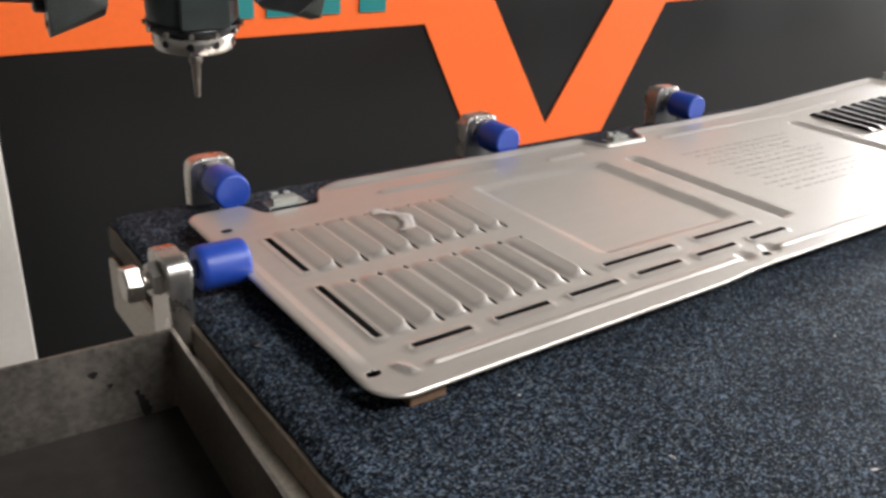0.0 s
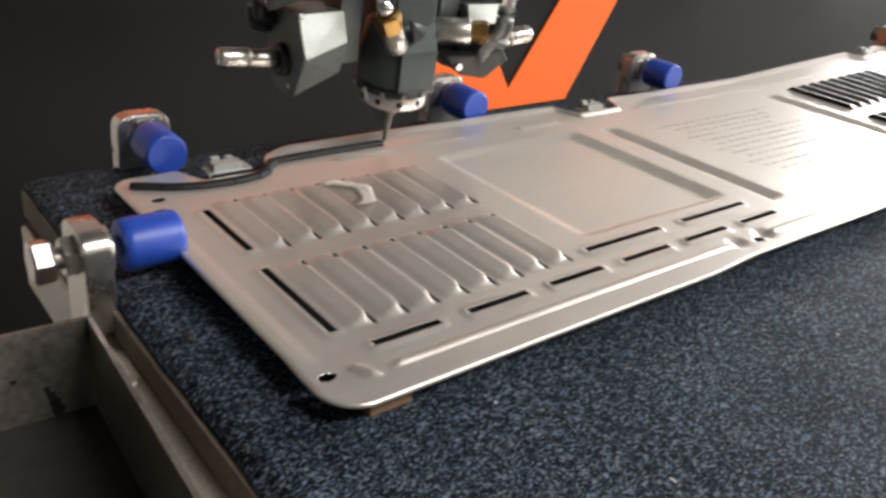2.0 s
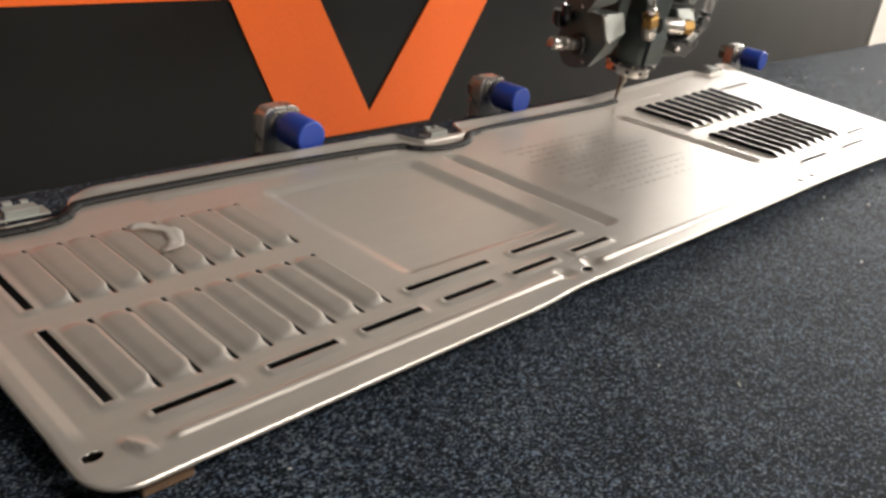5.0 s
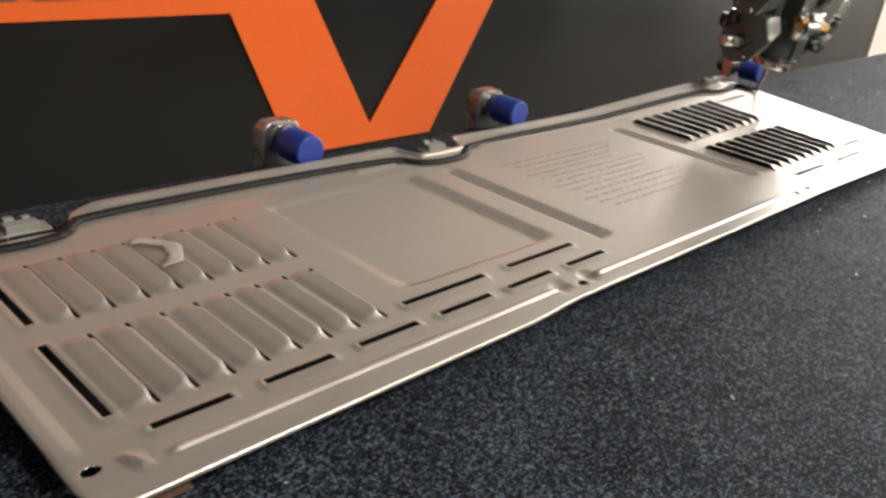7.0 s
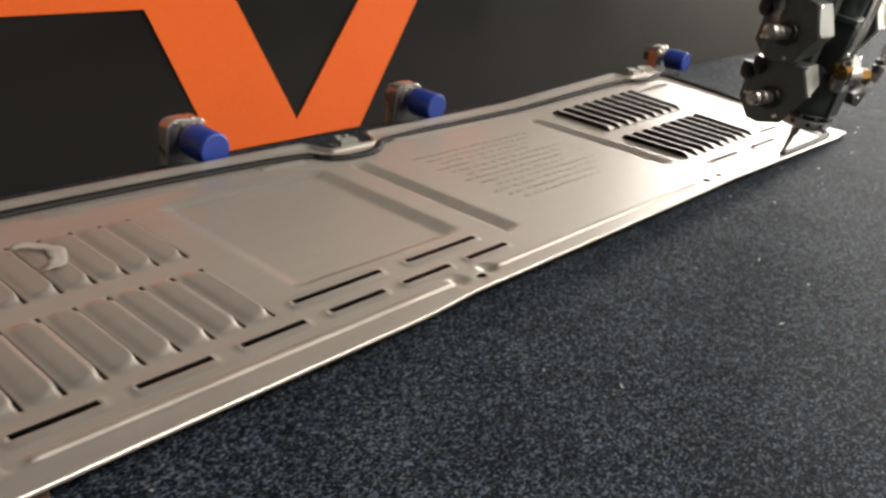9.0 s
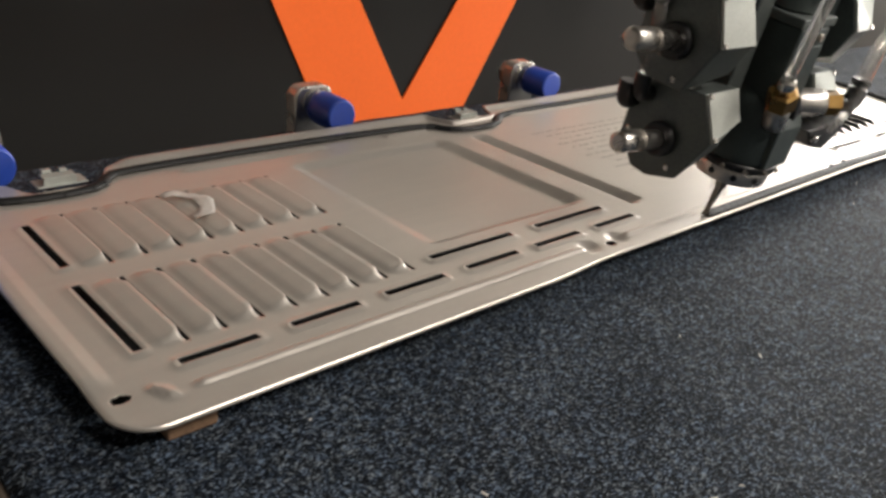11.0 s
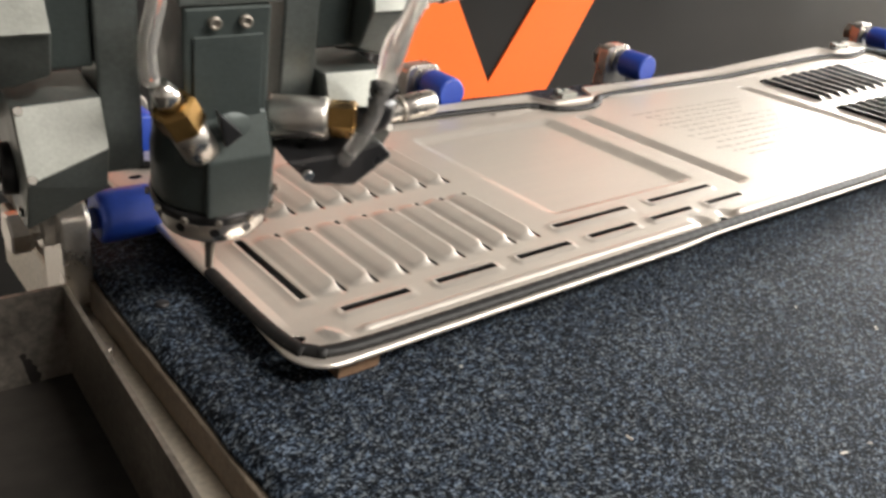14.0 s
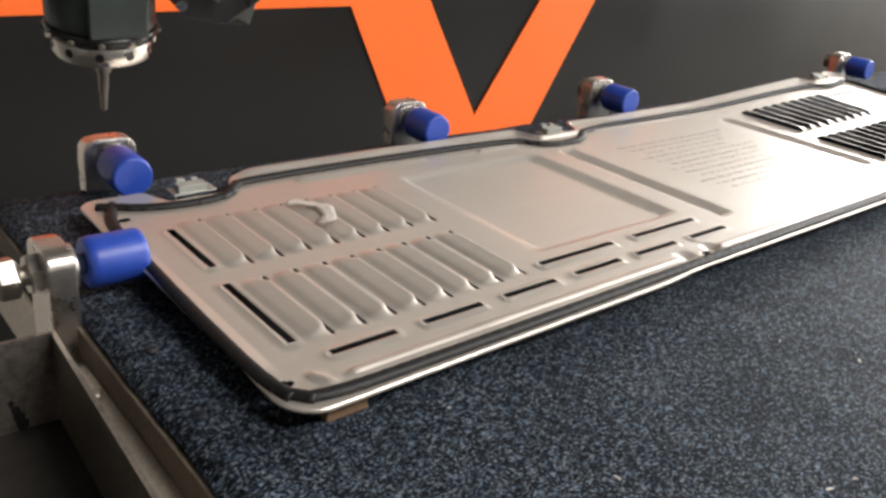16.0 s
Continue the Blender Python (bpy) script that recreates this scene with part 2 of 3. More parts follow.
# ---- the room ----
FLOOR_Z = -0.85
# RY1 is kept near so the flat sheet mirrors the bright north wall
RX0, RX1, RY0, RY1 = -2.6, 5.7, -3.1, 2.7
tagged(part("floor", box(RX0, RX1, RY0, RY1, FLOOR_Z - 0.1, FLOOR_Z), FLOOR_MAT), "grey painted workshop floor", "floor", kind="structure")
# unseen ceiling, south and west walls: added in dark tones to cut reflected light
tagged(part("ceiling", box(RX0, RX1, RY0, RY1, 2.1, 2.2), CEILING_MAT), "unseen ceiling, toned dark to dim reflections in the sheet", "ceiling", kind="structure")
tagged(part("wall_south", box(RX0, RX1, RY0 - 0.1, RY0, FLOOR_Z, 2.1), WALL_GREY), "unseen wall, toned grey to dim reflections in the partition", "wall", kind="structure")
tagged(part("wall_west", box(RX0 - 0.1, RX0, RY0 - 0.1, RY1, FLOOR_Z, 2.1), CEILING_MAT), "unseen wall, toned dark for the unlit left side", "wall", kind="structure")
tagged(part("wall_north", box(RX0, RX1, RY1, RY1 + 0.1, FLOOR_Z, 2.1), WHITE), "plain white painted wall", "wall", kind="structure")
east = thing("wall_east", Matrix(), "white wall with a wide window opening", "wall", kind="structure")
for y0, y1, z0, z1 in ((RY0, -1.8, FLOOR_Z, 2.1), (2.6, RY1, FLOOR_Z, 2.1), (-1.8, 2.6, FLOOR_Z, 0.24), (-1.8, 2.6, 1.52, 2.1)):
    part("wall_piece", box(RX1, RX1 + 0.15, y0, y1, z0, z1), WHITE, east)

# the dark partition behind the table, with its painted sign
BOARD_Y, PART_TOP = 0.5466, 0.20
partition = thing("wall_partition", Matrix(), "charcoal laminate partition with an orange sign painted on it", "partition wall", kind="structure")
part("panel", box(-0.03, 2.35, BOARD_Y, BOARD_Y + 0.04, FLOOR_Z, PART_TOP), WALL_DARK, partition)
part("end_trim", box(-0.36, -0.032, BOARD_Y - 0.004, BOARD_Y + 0.04, FLOOR_Z, PART_TOP, 0.002), WHITE, partition, "white painted end panel")
part("end_trim", box(2.352, 2.9, BOARD_Y - 0.004, BOARD_Y + 0.04, FLOOR_Z, PART_TOP, 0.002), WHITE, partition, "white painted end panel")
SIGN = (
    [(-0.028, 0.052), (0.409, 0.055), (0.492, -0.107), (0.712, -0.107), (0.808, 0.063), (0.99, 0.066), (0.99, 0.16), (0.755, 0.16), (0.702, 0.064), (0.606, -0.083), (0.512, 0.068), (0.455, 0.16), (-0.028, 0.16)],
)
for outline in SIGN:
    part("painted_letter", prism(outline, BOARD_Y - 0.0025, BOARD_Y - 0.0005), ORANGE, partition, "orange vinyl sign shape")
for x0, x1 in ((0.176, 0.206), (0.219, 0.263), (0.274, 0.301), (0.324, 0.356)):
    part("sign_bar", box(x0, x1, BOARD_Y - 0.0045, BOARD_Y - 0.003, 0.0718, 0.115), TEAL, partition, "teal vinyl bar")

# ---- the table ----
TABLE_X0, TABLE_X1, TABLE_Y0, TABLE_Y1 = -0.011, 2.05, -0.75, 0.283
table = thing("work_table", pose(0, 0, 0), "worktable with a steel frame under a felt-covered top", "table")
part("tabletop", box(TABLE_X0 - 0.002, TABLE_X1, TABLE_Y0, TABLE_Y1 - 0.003, -0.022, -0.0062, 0.001), BOARD, table, "raw chipboard top")
part("side_rail", box(TABLE_X0 - 0.006, TABLE_X0 + 0.03, TABLE_Y0, TABLE_Y1 - 0.01, -0.062, -0.0235, 0.002), RAIL_MAT, table, "worn aluminium edge profile")
part("edge_angle", box(TABLE_X0 - 0.0125, TABLE_X0 - 0.0065, TABLE_Y0, 0.118, -0.036, -0.033, 0.0006), RAIL_MAT, table, "worn aluminium angle")
part("edge_angle", box(TABLE_X0 - 0.0125, TABLE_X0 - 0.0105, TABLE_Y0, 0.118, -0.066, -0.0362, 0.0006), RAIL_MAT, table, "worn aluminium angle")
part("edge_plate", plate([(-0.0175, 0.122), (-0.0135, 0.122), (-0.0135, -0.74), (-0.0330, -0.74), (-0.0262, 0.0), (-0.0218, 0.058)], -0.0232, -0.0205), PLATE_MAT, table, "worn pale aluminium edge plate")
part("back_rail", box(TABLE_X0 + 0.032, TABLE_X1, TABLE_Y1 - 0.05, TABLE_Y1 - 0.012, -0.062, -0.0235, 0.002), RAIL_MAT, table)
for x, y in ((0.03, TABLE_Y1 - 0.06), (TABLE_X1 - 0.06, TABLE_Y1 - 0.06), (0.03, TABLE_Y0 + 0.06), (TABLE_X1 - 0.06, TABLE_Y0 + 0.06)):
    part("leg", box(x - 0.02, x + 0.02, y - 0.02, y + 0.02, FLOOR_Z, -0.063, 0.002), RAIL_MAT, table)


def felt_sheet():
    """The carpet with a soft, slightly ragged edge."""
    nx, ny = 300, 160
    bm = bmesh.new()
    grid = []
    for i in range(nx + 1):
        u = (i / nx) ** 1.3
        x = TABLE_X0 + (TABLE_X1 - TABLE_X0) * u
        col = []
        for j in range(ny + 1):
            y = TABLE_Y1 + (TABLE_Y0 - TABLE_Y1) * (j / ny) ** 1.2
            wob = 0.0012 * noise.noise(Vector((x * 60, y * 60, 0)))
            z = 0.0008 * noise.noise(Vector((x * 25, y * 25, 3))) + 0.0004 * noise.noise(Vector((x * 160, y * 160, 5)))
            edge = min(x - TABLE_X0, TABLE_Y1 - y)
            z -= 0.004 * (1 - step(0, 0.006, edge))
            ex = wob if i == 0 else 0
            ey = wob if j == 0 else 0
            col.append(bm.verts.new((x + ex, y + ey, z)))
        grid.append(col)
    for i in range(nx):
        for j in range(ny):
            bm.faces.new((grid[i][j], grid[i][j + 1], grid[i + 1][j + 1], grid[i + 1][j])).smooth = True
    edge = [grid[0][j] for j in range(ny + 1)]
    low = [bm.verts.new((v.co.x, v.co.y, -0.0058)) for v in edge]
    for j in range(ny):
        bm.faces.new((edge[j], low[j], low[j + 1], edge[j + 1]))
    edge = [grid[i][0] for i in range(nx + 1)]
    low = [bm.verts.new((v.co.x, v.co.y, -0.0058)) for v in edge]
    for i in range(nx):
        bm.faces.new((edge[i], edge[i + 1], low[i + 1], low[i]))
    bmesh.ops.recalc_face_normals(bm, faces=bm.faces)
    return bm


tagged(part("felt_carpet", felt_sheet(), CARPET), "dark blue flecked needle-felt carpet covering the table", "carpet")



def lint():
    """Scattered pale lint and chips on the carpet."""
    bm = bmesh.new()
    rng = random.Random(11)
    for k in range(150):
        x, y = rng.uniform(0.0, 1.3), rng.uniform(-0.35, 0.27)
        a, l, w = rng.uniform(0, 3.14), rng.uniform(0.0008, 0.0032), rng.uniform(0.0003, 0.0007)
        box(-l / 2, l / 2, -w / 2, w / 2, 0.0, 0.0005, 0, bm)
        bm.verts.ensure_lookup_table()
        for v in bm.verts[-8:]:
            v.co = pose(x, y, 0.0004, 0, 0, math.degrees(a)) @ v.co
    return bm


tagged(part("lint", lint(), WHITE), "tiny pale lint and chips scattered on the carpet", "lint", kind="stuff")
for y in (0.095, -0.03, -0.16):
    part("rail_bolt", lathe([(0.0036, 0.0), (0.0040, 0.0004), (0.0040, 0.0026), (0.0034, 0.0032)], Matrix.Translation((-0.0195 - 0.016 * (0.095 - y), y, -0.0204)), 6), STEEL_DULL, table, "rusty hexagon bolt")
    part("clamp_plate", box(TABLE_X0 - 0.0105, TABLE_X0 - 0.0065, y - 0.012, y + 0.012, -0.0325, -0.0235, 0.001), RAIL_MAT, table)

# ---- the steel tray beside the table ----
tray = thing("metal_tray", Matrix.Translation((-0.0265, 0.1215, 0)) @ pose(0, 0, 0, 0, 0, -2.4) @ Matrix.Translation((0.0265, -0.1215, 0)), "open stained sheet-steel tray hung beside the table", "tray")
TX0, TX1, TY0, TY1 = -0.46, -0.0265, -0.62, 0.1215
part("back_wall", box(TX0, TX1, TY1, TY1 + 0.002, -0.046, 0.0), BIN_MAT, tray)
part("side_wall", box(TX1, TX1 + 0.002, TY0, TY1 + 0.002, -0.046, 0.0), BIN_MAT, tray)
part("side_wall", box(TX0 - 0.002, TX0, TY0, TY1 + 0.002, -0.046, 0.0), BIN_MAT, tray)
part("front_wall", box(TX0, TX1, TY0, TY0 + 0.002, -0.046, 0.0), BIN_MAT, tray)
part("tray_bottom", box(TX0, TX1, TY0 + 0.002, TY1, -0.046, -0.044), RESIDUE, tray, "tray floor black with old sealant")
for x in (TX0 + 0.03, TX1 - 0.03):
    for y in (TY0 + 0.03, TY1 - 0.03):
        part("leg", box(x - 0.015, x + 0.015, y - 0.015, y + 0.015, FLOOR_Z, -0.0465, 0.002), BIN_MAT, tray)


def drip(points, r):
    bm = bmesh.new()
    for (x, z, w) in points:
        vs = [bm.verts.new((x + w * (1 + 0.3 * math.sin(3 * a)) * math.cos(a), TY1 - 0.0004, z + r * w * math.sin(a))) for a in [2 * math.pi * i / 12 for i in range(12)]]
        bm.faces.new(vs)
    return bm


part("tar_drip", drip([(-0.045, -0.030, 0.0012), (-0.0435, -0.034, 0.0017), (-0.0425, -0.038, 0.0022), (-0.0415, -0.042, 0.0024)], 1.8), STAIN, tray, "black tar drip")
part("tar_drip", drip([(-0.057, -0.022, 0.0013), (-0.064, -0.014, 0.0022)], 0.9), STAIN, tray, "black tar drip")


# ---- stops with blue caps ----
def stop(m, label, tail=True):
    """A bolt with a blue cap through an upright plate; the cap points along +x, its axis is at z = 0.018."""
    s = thing("locating_stop", m, label, "stop", "stops round the sheet")
    zc = 0.0
    turn = Matrix.Rotation(radians(90), 4, "Y")
    # plate with a rounded top
    out = []
    w, top, low = 0.0158, 0.0135, -0.062
    for a in range(0, 181, 20):
        ang = radians(a)
        ex, ez = math.cos(ang), math.sin(ang)
        out.append((math.copysign(abs(ex) ** 0.55, ex) * w, top - 0.012 + abs(ez) ** 0.55 * 0.012 if ez > 0 else top - 0.012))
    out += [(-w, low), (w, low)]
    part("plate", prism(out, -0.006, 0.006, 0.0012, Matrix.Translation((-0.0135, 0, zc)) @ Matrix.Rotation(radians(90), 4, "Z")), STEEL, s, "brushed steel plate")
    part("foot", box(-0.018, 0.002, -0.0145, 0.0145, low - 0.006, low - 0.0002, 0.001), STEEL, s)
    part("blue_cap", lathe([(0.0105, 0.0), (0.0118, 0.001), (0.0122, 0.004), (0.0120, 0.024), (0.0114, 0.0262), (0.0104, 0.0268)], Matrix.Translation((0, 0, zc)) @ turn, 32), BLUE, s, "blue nylon cap")
    back = 0.009 if tail else 0.015
    part("threaded_rod", lathe([(0.005, -0.044 + back), (0.005, -0.0003)], Matrix.Translation((0, 0, zc)) @ turn, 16), STEEL, s)
    if tail:
        part("lock_nut", lathe([(0.0085, -0.0245), (0.0095, -0.0238), (0.0095, -0.0190), (0.0085, -0.0182)], Matrix.Translation((0, 0, zc)) @ turn, 6), STEEL, s)
    part("washer", lathe([(0.0105, -0.0073), (0.0105, -0.0050)], Matrix.Translation((0, 0, zc)) @ turn, 24), STEEL, s)
    part("bolt_head", lathe([(0.0085, -0.046 + back), (0.0098, -0.045 + back), (0.0098, -0.0385 + back), (0.0085, -0.037 + back)], Matrix.Translation((0, 0, zc)) @ turn @ Matrix.Rotation(0.3, 4, "Z"), 6), STEEL, s)
    return s


stop(pose(-0.003, 0.147, 0.0165), "steel stop bolt with blue cap against the sheet's short edge")
for x, dz in ((0.0555, 0.018), (0.281, 0.020), (0.507, 0.021), (0.985, 0.020)):
    stop(pose(x, 0.265, dz, 0, 0, -90), "steel stop bolt with blue cap against the sheet's long edge", False)

# ---- the sheet-metal panel ----
PX0, PX1 = 0.0195, 0.876
TOP = 0.012
GROOVES = ((0.361, 0.042, 0.186), (0.586, 0.052, 0.192))
PIT = (0.205, 0.334, 0.060, 0.190)
RIDGES = ((0.0555, 0.272, 0.0158), (0.311, 0.556, 0.0158), (0.147, 0.243, 0.208), (0.297, 0.331, 0.208), (0.427, 0.69, 0.211))
SLOT = 0.0018
SLOTS_X = ((0.054, 0.087), (0.1025, 0.1365), (0.1515, 0.1865), (0.202, 0.2375), (0.252, 0.2875), (0.303, 0.338))
SLOTS = [(a, b, 0.0308 - SLOT, 0.0308 + SLOT) for a, b in SLOTS_X]
SLOTS += [(a, b, 0.0481 - SLOT, 0.0481 + SLOT) for a, b in ((0.1935, 0.2515), (0.2715, 0.3295))]
SLOTS += [(0.045 - SLOT, 0.045 + SLOT, 0.0455, 0.1045), (0.048 - SLOT, 0.048 + SLOT, 0.1235, 0.1725)]
SLOTS += [(a, b, 0.0315, 0.0350) for a, b in ((0.622, 0.677), (0.712, 0.765))]
SLOTS += [(0.772, 0.815, 0.0490, 0.0522), (0.772, 0.834, 0.1855, 0.1878), (0.8385, 0.8420, 0.0120, 0.0360)]
HOLES = ((0.0278, 0.0216), (0.2935, 0.0128), (0.574, 0.0135), (0.596, 0.0135), (0.758, 0.0190), (0.8560, 0.0225), (0.0335, 0.196), (0.030, 0.1825))
LOUVRES = []
for i in range(8):
    LOUVRES.append((0.0502 + 0.01645 * i, 0.0132, 0.0435, 0.1055, 1))
    LOUVRES.append((0.0530 + 0.01645 * i, 0.0132, 0.1195, 0.1815, 1))
for i in range(9):
    LOUVRES.append((0.617 + 0.0171 * i, 0.0140, 0.050, 0.116, -1))
    LOUVRES.append((0.624 + 0.0171 * i, 0.0140, 0.131, 0.196, -1))


def near_edge(x):
    y = 0.0030 * step(0.23, 0.285, x)
    r = 0.017
    if x < PX0 + r:
        y += r - math.sqrt(max(0, r * r - (PX0 + r - x) ** 2))
    if x > PX1 - 0.012:
        y += 0.012 - math.sqrt(max(0, 0.012 ** 2 - (x - PX1 + 0.012) ** 2))
    return y


def far_edge(x):
    y = 0.2305 + 0.0055 * step(0.10, 0.125, x)
    y -= 0.0185 * (step(0.055, 0.066, x) - step(0.099, 0.113, x))
    y -= 0.0205 * (step(0.352, 0.364, x) - step(0.406, 0.420, x))
    y -= 0.0150 * (step(0.800, 0.812, x) - step(0.845, 0.858, x))
    y += 0.004 * step(0.42, 0.75, x)
    r = 0.012
    if x < PX0 + r:
        y -= r - math.sqrt(max(0, r * r - (PX0 + r - x) ** 2))
    if x > PX1 - r:
        y -= r - math.sqrt(max(0, r * r - (x - PX1 + r) ** 2))
    return y


def twist(x, y):
    """The sheet's slack: its far end is wound a little."""
    return 0.30 * max(0.0, x - 0.60) * (y - 0.10) + 0.0006 * math.sin(x * 9)


def relief(x, y):
    z = 0.0
    x0, x1, y0, y1 = PIT
    if x0 < x < x1 and y0 < y < y1:
        z -= 0.0028 * min(1.0, (x - x0) / 0.0085) * min(1.0, (x1 - x) / 0.0115) * step(0.0, 0.006, y - y0) * step(0.0, 0.009, y1 - y)
    for gx, g0, g1 in GROOVES:
        # a groove with one steep and one broad wall
        u = x - gx
        if -0.006 < u < 0.0105 and g0 < y < g1:
            wall = step(-0.0055, -0.0030, u) if u < -0.0030 else 1 - (u + 0.0030) / 0.0135
            z -= 0.0034 * wall * min(step(g0, g0 + 0.006, y), 1 - step(g1 - 0.006, g1, y))
    for r0, r1, ry in RIDGES:
        xx = min(max(x, r0), r1)
        d = math.hypot(x - xx, y - ry)
        z += 0.0014 * (1 - step(0.0002, 0.0032, d))
    for s0, s1, t0, t1 in SLOTS:
        d = math.hypot(x - min(max(x, s0), s1), y - min(max(y, t0), t1))
        if d < 0.004:
            z += 0.0010 * (1 - step(0.0003, 0.0036, d))
    # diagonal crease by the near corner and dents by the middle hole
    d = abs((x - 0.0415) * 0.89 + (y - 0.018) * 0.45)
    e = abs((x - 0.0415) * 0.45 - (y - 0.018) * 0.89)
    z += 0.0019 * (1 - step(0.0, 0.0034, d)) * (1 - step(0.003, 0.008, e))
    # raised border along the short edge
    z += 0.0011 * (1 - min(1.0, max(0.0, (x - 0.0255) / 0.0050))) * step(0.026, 0.040, y) * (1 - step(0.165, 0.180, y)) if x < 0.0305 else 0.0
    for hx in (0.279, 0.304):
        d = math.hypot(x - hx, y - 0.0165)
        if d < 0.009:
            z -= 0.0020 * (1 - step(0.001, 0.008, d))
    return z


def louvre_height(x, y, lv):
    x0, w, y0, y1, way = lv
    u = (x - x0) / w if way > 0 else (x0 + w - x) / w
    if u < -0.002 or u > 1.002:
        return 0.0
    # rounded corners and soft ends
    inset = 0.0042 * abs(2 * u - 1) ** 3 if way > 0 else 0.0
    end = min(step(y0 + inset, y0 + inset + 0.0055, y), 1 - step(y1 - inset - 0.0055, y1 - inset, y))
    rise = (0.30 * step(0.0, 0.30, u) + 0.70 * max(0.0, min(1.0, u))) if way > 0 else (0.2 * step(0.0, 0.13, u) + 0.8 * max(0.0, min(1.0, u)))
    return (0.0024 if way > 0 else 0.0036) * end * rise


def sheet_mesh():
    def lines(a, b, pitch, marks):
        ls = [a]
        for m in sorted(set(round(m, 5) for m in marks if a < m < b)):
            if m - ls[-1] > 0.00012:
                ls.append(m)
        ls.append(b)
        base = np.arange(a, b, pitch)
        keep = [v for v in base if min(abs(v - m) for m in ls) > pitch * 0.45]
        return sorted(ls + keep)

    mx, my = [], []
    for s0, s1, t0, t1 in SLOTS:
        mx += [s0, s1] + ([s0 + SLOT * 0.7, s1 - SLOT * 0.7] if s1 - s0 > 0.01 else [])
        my += [t0, t1] + ([t0 + SLOT * 0.7, t1 - SLOT * 0.7] if t1 - t0 > 0.01 else [])
    for x0, w, y0, y1, way in LOUVRES:
        e = x0 + w if way > 0 else x0
        mx += [e, e + (0.0016 if way > 0 else -0.0012)]
    for r0, r1, ry in RIDGES:
        my += [ry - 0.0034, ry - 0.0017, ry, ry + 0.0017, ry + 0.0034]
    my += [0.001, 0.002, 0.0035]
    for hx, hy in HOLES:
        mx += [hx + 0.0008 * k for k in range(-5, 6)]
        my += [hy + 0.0008 * k for k in range(-5, 5)]
    mx += [PX0 + 0.0006, PX0 + 0.0015, PX0 + 0.003, PX0 + 0.005, PX1 - 0.003, PX1 - 0.001]
    top_y = 0.235
    xs = lines(PX0, PX1, 0.0020, mx)
    ys = lines(0.0, top_y, 0.0020, my + [top_y - 0.001, top_y - 0.003])
    nx, ny = len(xs), len(ys)
    co = []
    for i, x in enumerate(xs):
        lo, hi = near_edge(x), far_edge(x)
        lvs = [lv for lv in LOUVRES if lv[0] - 1e-6 <= x <= lv[0] + lv[1] + 1e-6]
        for j, y in enumerate(ys):
            if y < 0.028:
                y = lo + (0.028 - lo) * y / 0.028
            elif y > 0.198:
                y = 0.198 + (hi - 0.198) * (y - 0.198) / (top_y - 0.198)
            z = relief(x, y)
            for lv in lvs:
                hh = louvre_height(x, y, lv)
                if hh > 0:
                    z = max(z, hh)
            d = min(y - lo, hi - y, x - PX0, PX1 - x)
            z -= 0.0020 * (1 - step(-0.0006, 0.0011, d))
            # stepped rim along the long far edge
            z += 0.0026 * (1 - step(0.0035, 0.007, hi - y)) * (step(0.11, 0.13, x))
            co.append((x, y, TOP + z + twist(x, y)))
    # slots, louvre mouths and holes go through
    gone = np.zeros((nx, ny), bool)
    for s0, s1, t0, t1 in SLOTS:
        for i in range(nx - 1):
            cx = (xs[i] + xs[i + 1]) / 2
            if s0 < cx < s1:
                for j in range(ny - 1):
                    cy = (ys[j] + ys[j + 1]) / 2
                    if t0 < cy < t1:
                        gone[i, j] = True
    for x0, w, y0, y1, way in LOUVRES:
        e = x0 + w if way > 0 else x0 - 0.0012
        for i in range(nx - 1):
            cx = (xs[i] + xs[i + 1]) / 2
            if e < cx < e + (0.0016 if way > 0 else 0.0012):
                for j in range(ny - 1):
                    if y0 + 0.001 < (ys[j] + ys[j + 1]) / 2 < y1 - 0.001:
                        gone[i, j] = True
    for hx, hy in HOLES:
        for i in range(nx - 1):
            for j in range(ny - 1):
                v = co[i * ny + j]
                wv = co[(i + 1) * ny + j + 1]
                if math.hypot(((v[0] + wv[0]) / 2 - hx) / 1.5, (v[1] + wv[1]) / 2 - hy) < 0.0024:
                    gone[i, j] = True
    faces = [(i * ny + j, (i + 1) * ny + j, (i + 1) * ny + j + 1, i * ny + j + 1) for i in range(nx - 1) for j in range(ny - 1) if not gone[i, j]]
    me = bpy.data.meshes.new("sheet")
    me.from_pydata(co, [], faces)
    me.polygons.foreach_set("use_smooth", [True] * len(faces))
    me.materials.append(SHEET)
    me.materials.append(SHEET_BACK)
    return me


panel = thing("sheet_metal_panel", pose(0, 0, 0), "long zinc-coated pressed sheet-metal back panel with louvres and slots", "metal panel")
sheet = new("sheet", sheet_mesh())
sheet.parent = panel
solid = sheet.modifiers.new("thickness", "SOLIDIFY")
# underside and cut edges take the painted shade colour
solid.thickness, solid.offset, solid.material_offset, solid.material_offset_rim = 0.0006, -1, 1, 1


def clip(x, y, z):
    bm = box(x - 0.012, x + 0.014, y - 0.006, y + 0.006, z - 0.0008, z + 0.0002, 0.0003)
    box(x - 0.0085, x + 0.0085, y - 0.0045, y - 0.0035, z, z + 0.004, 0.0003, bm)
    box(x - 0.0085, x + 0.0085, y - 0.0045, y + 0.0030, z + 0.0032, z + 0.0042, 0.0003, bm)
    box(x - 0.0065, x - 0.0015, y + 0.0034, y + 0.0070, z + 0.001, z + 0.0055, 0.0003, bm)
    box(x + 0.0025, x + 0.0065, y + 0.0034, y + 0.0065, z + 0.001, z + 0.0050, 0.0003, bm)
    return bm


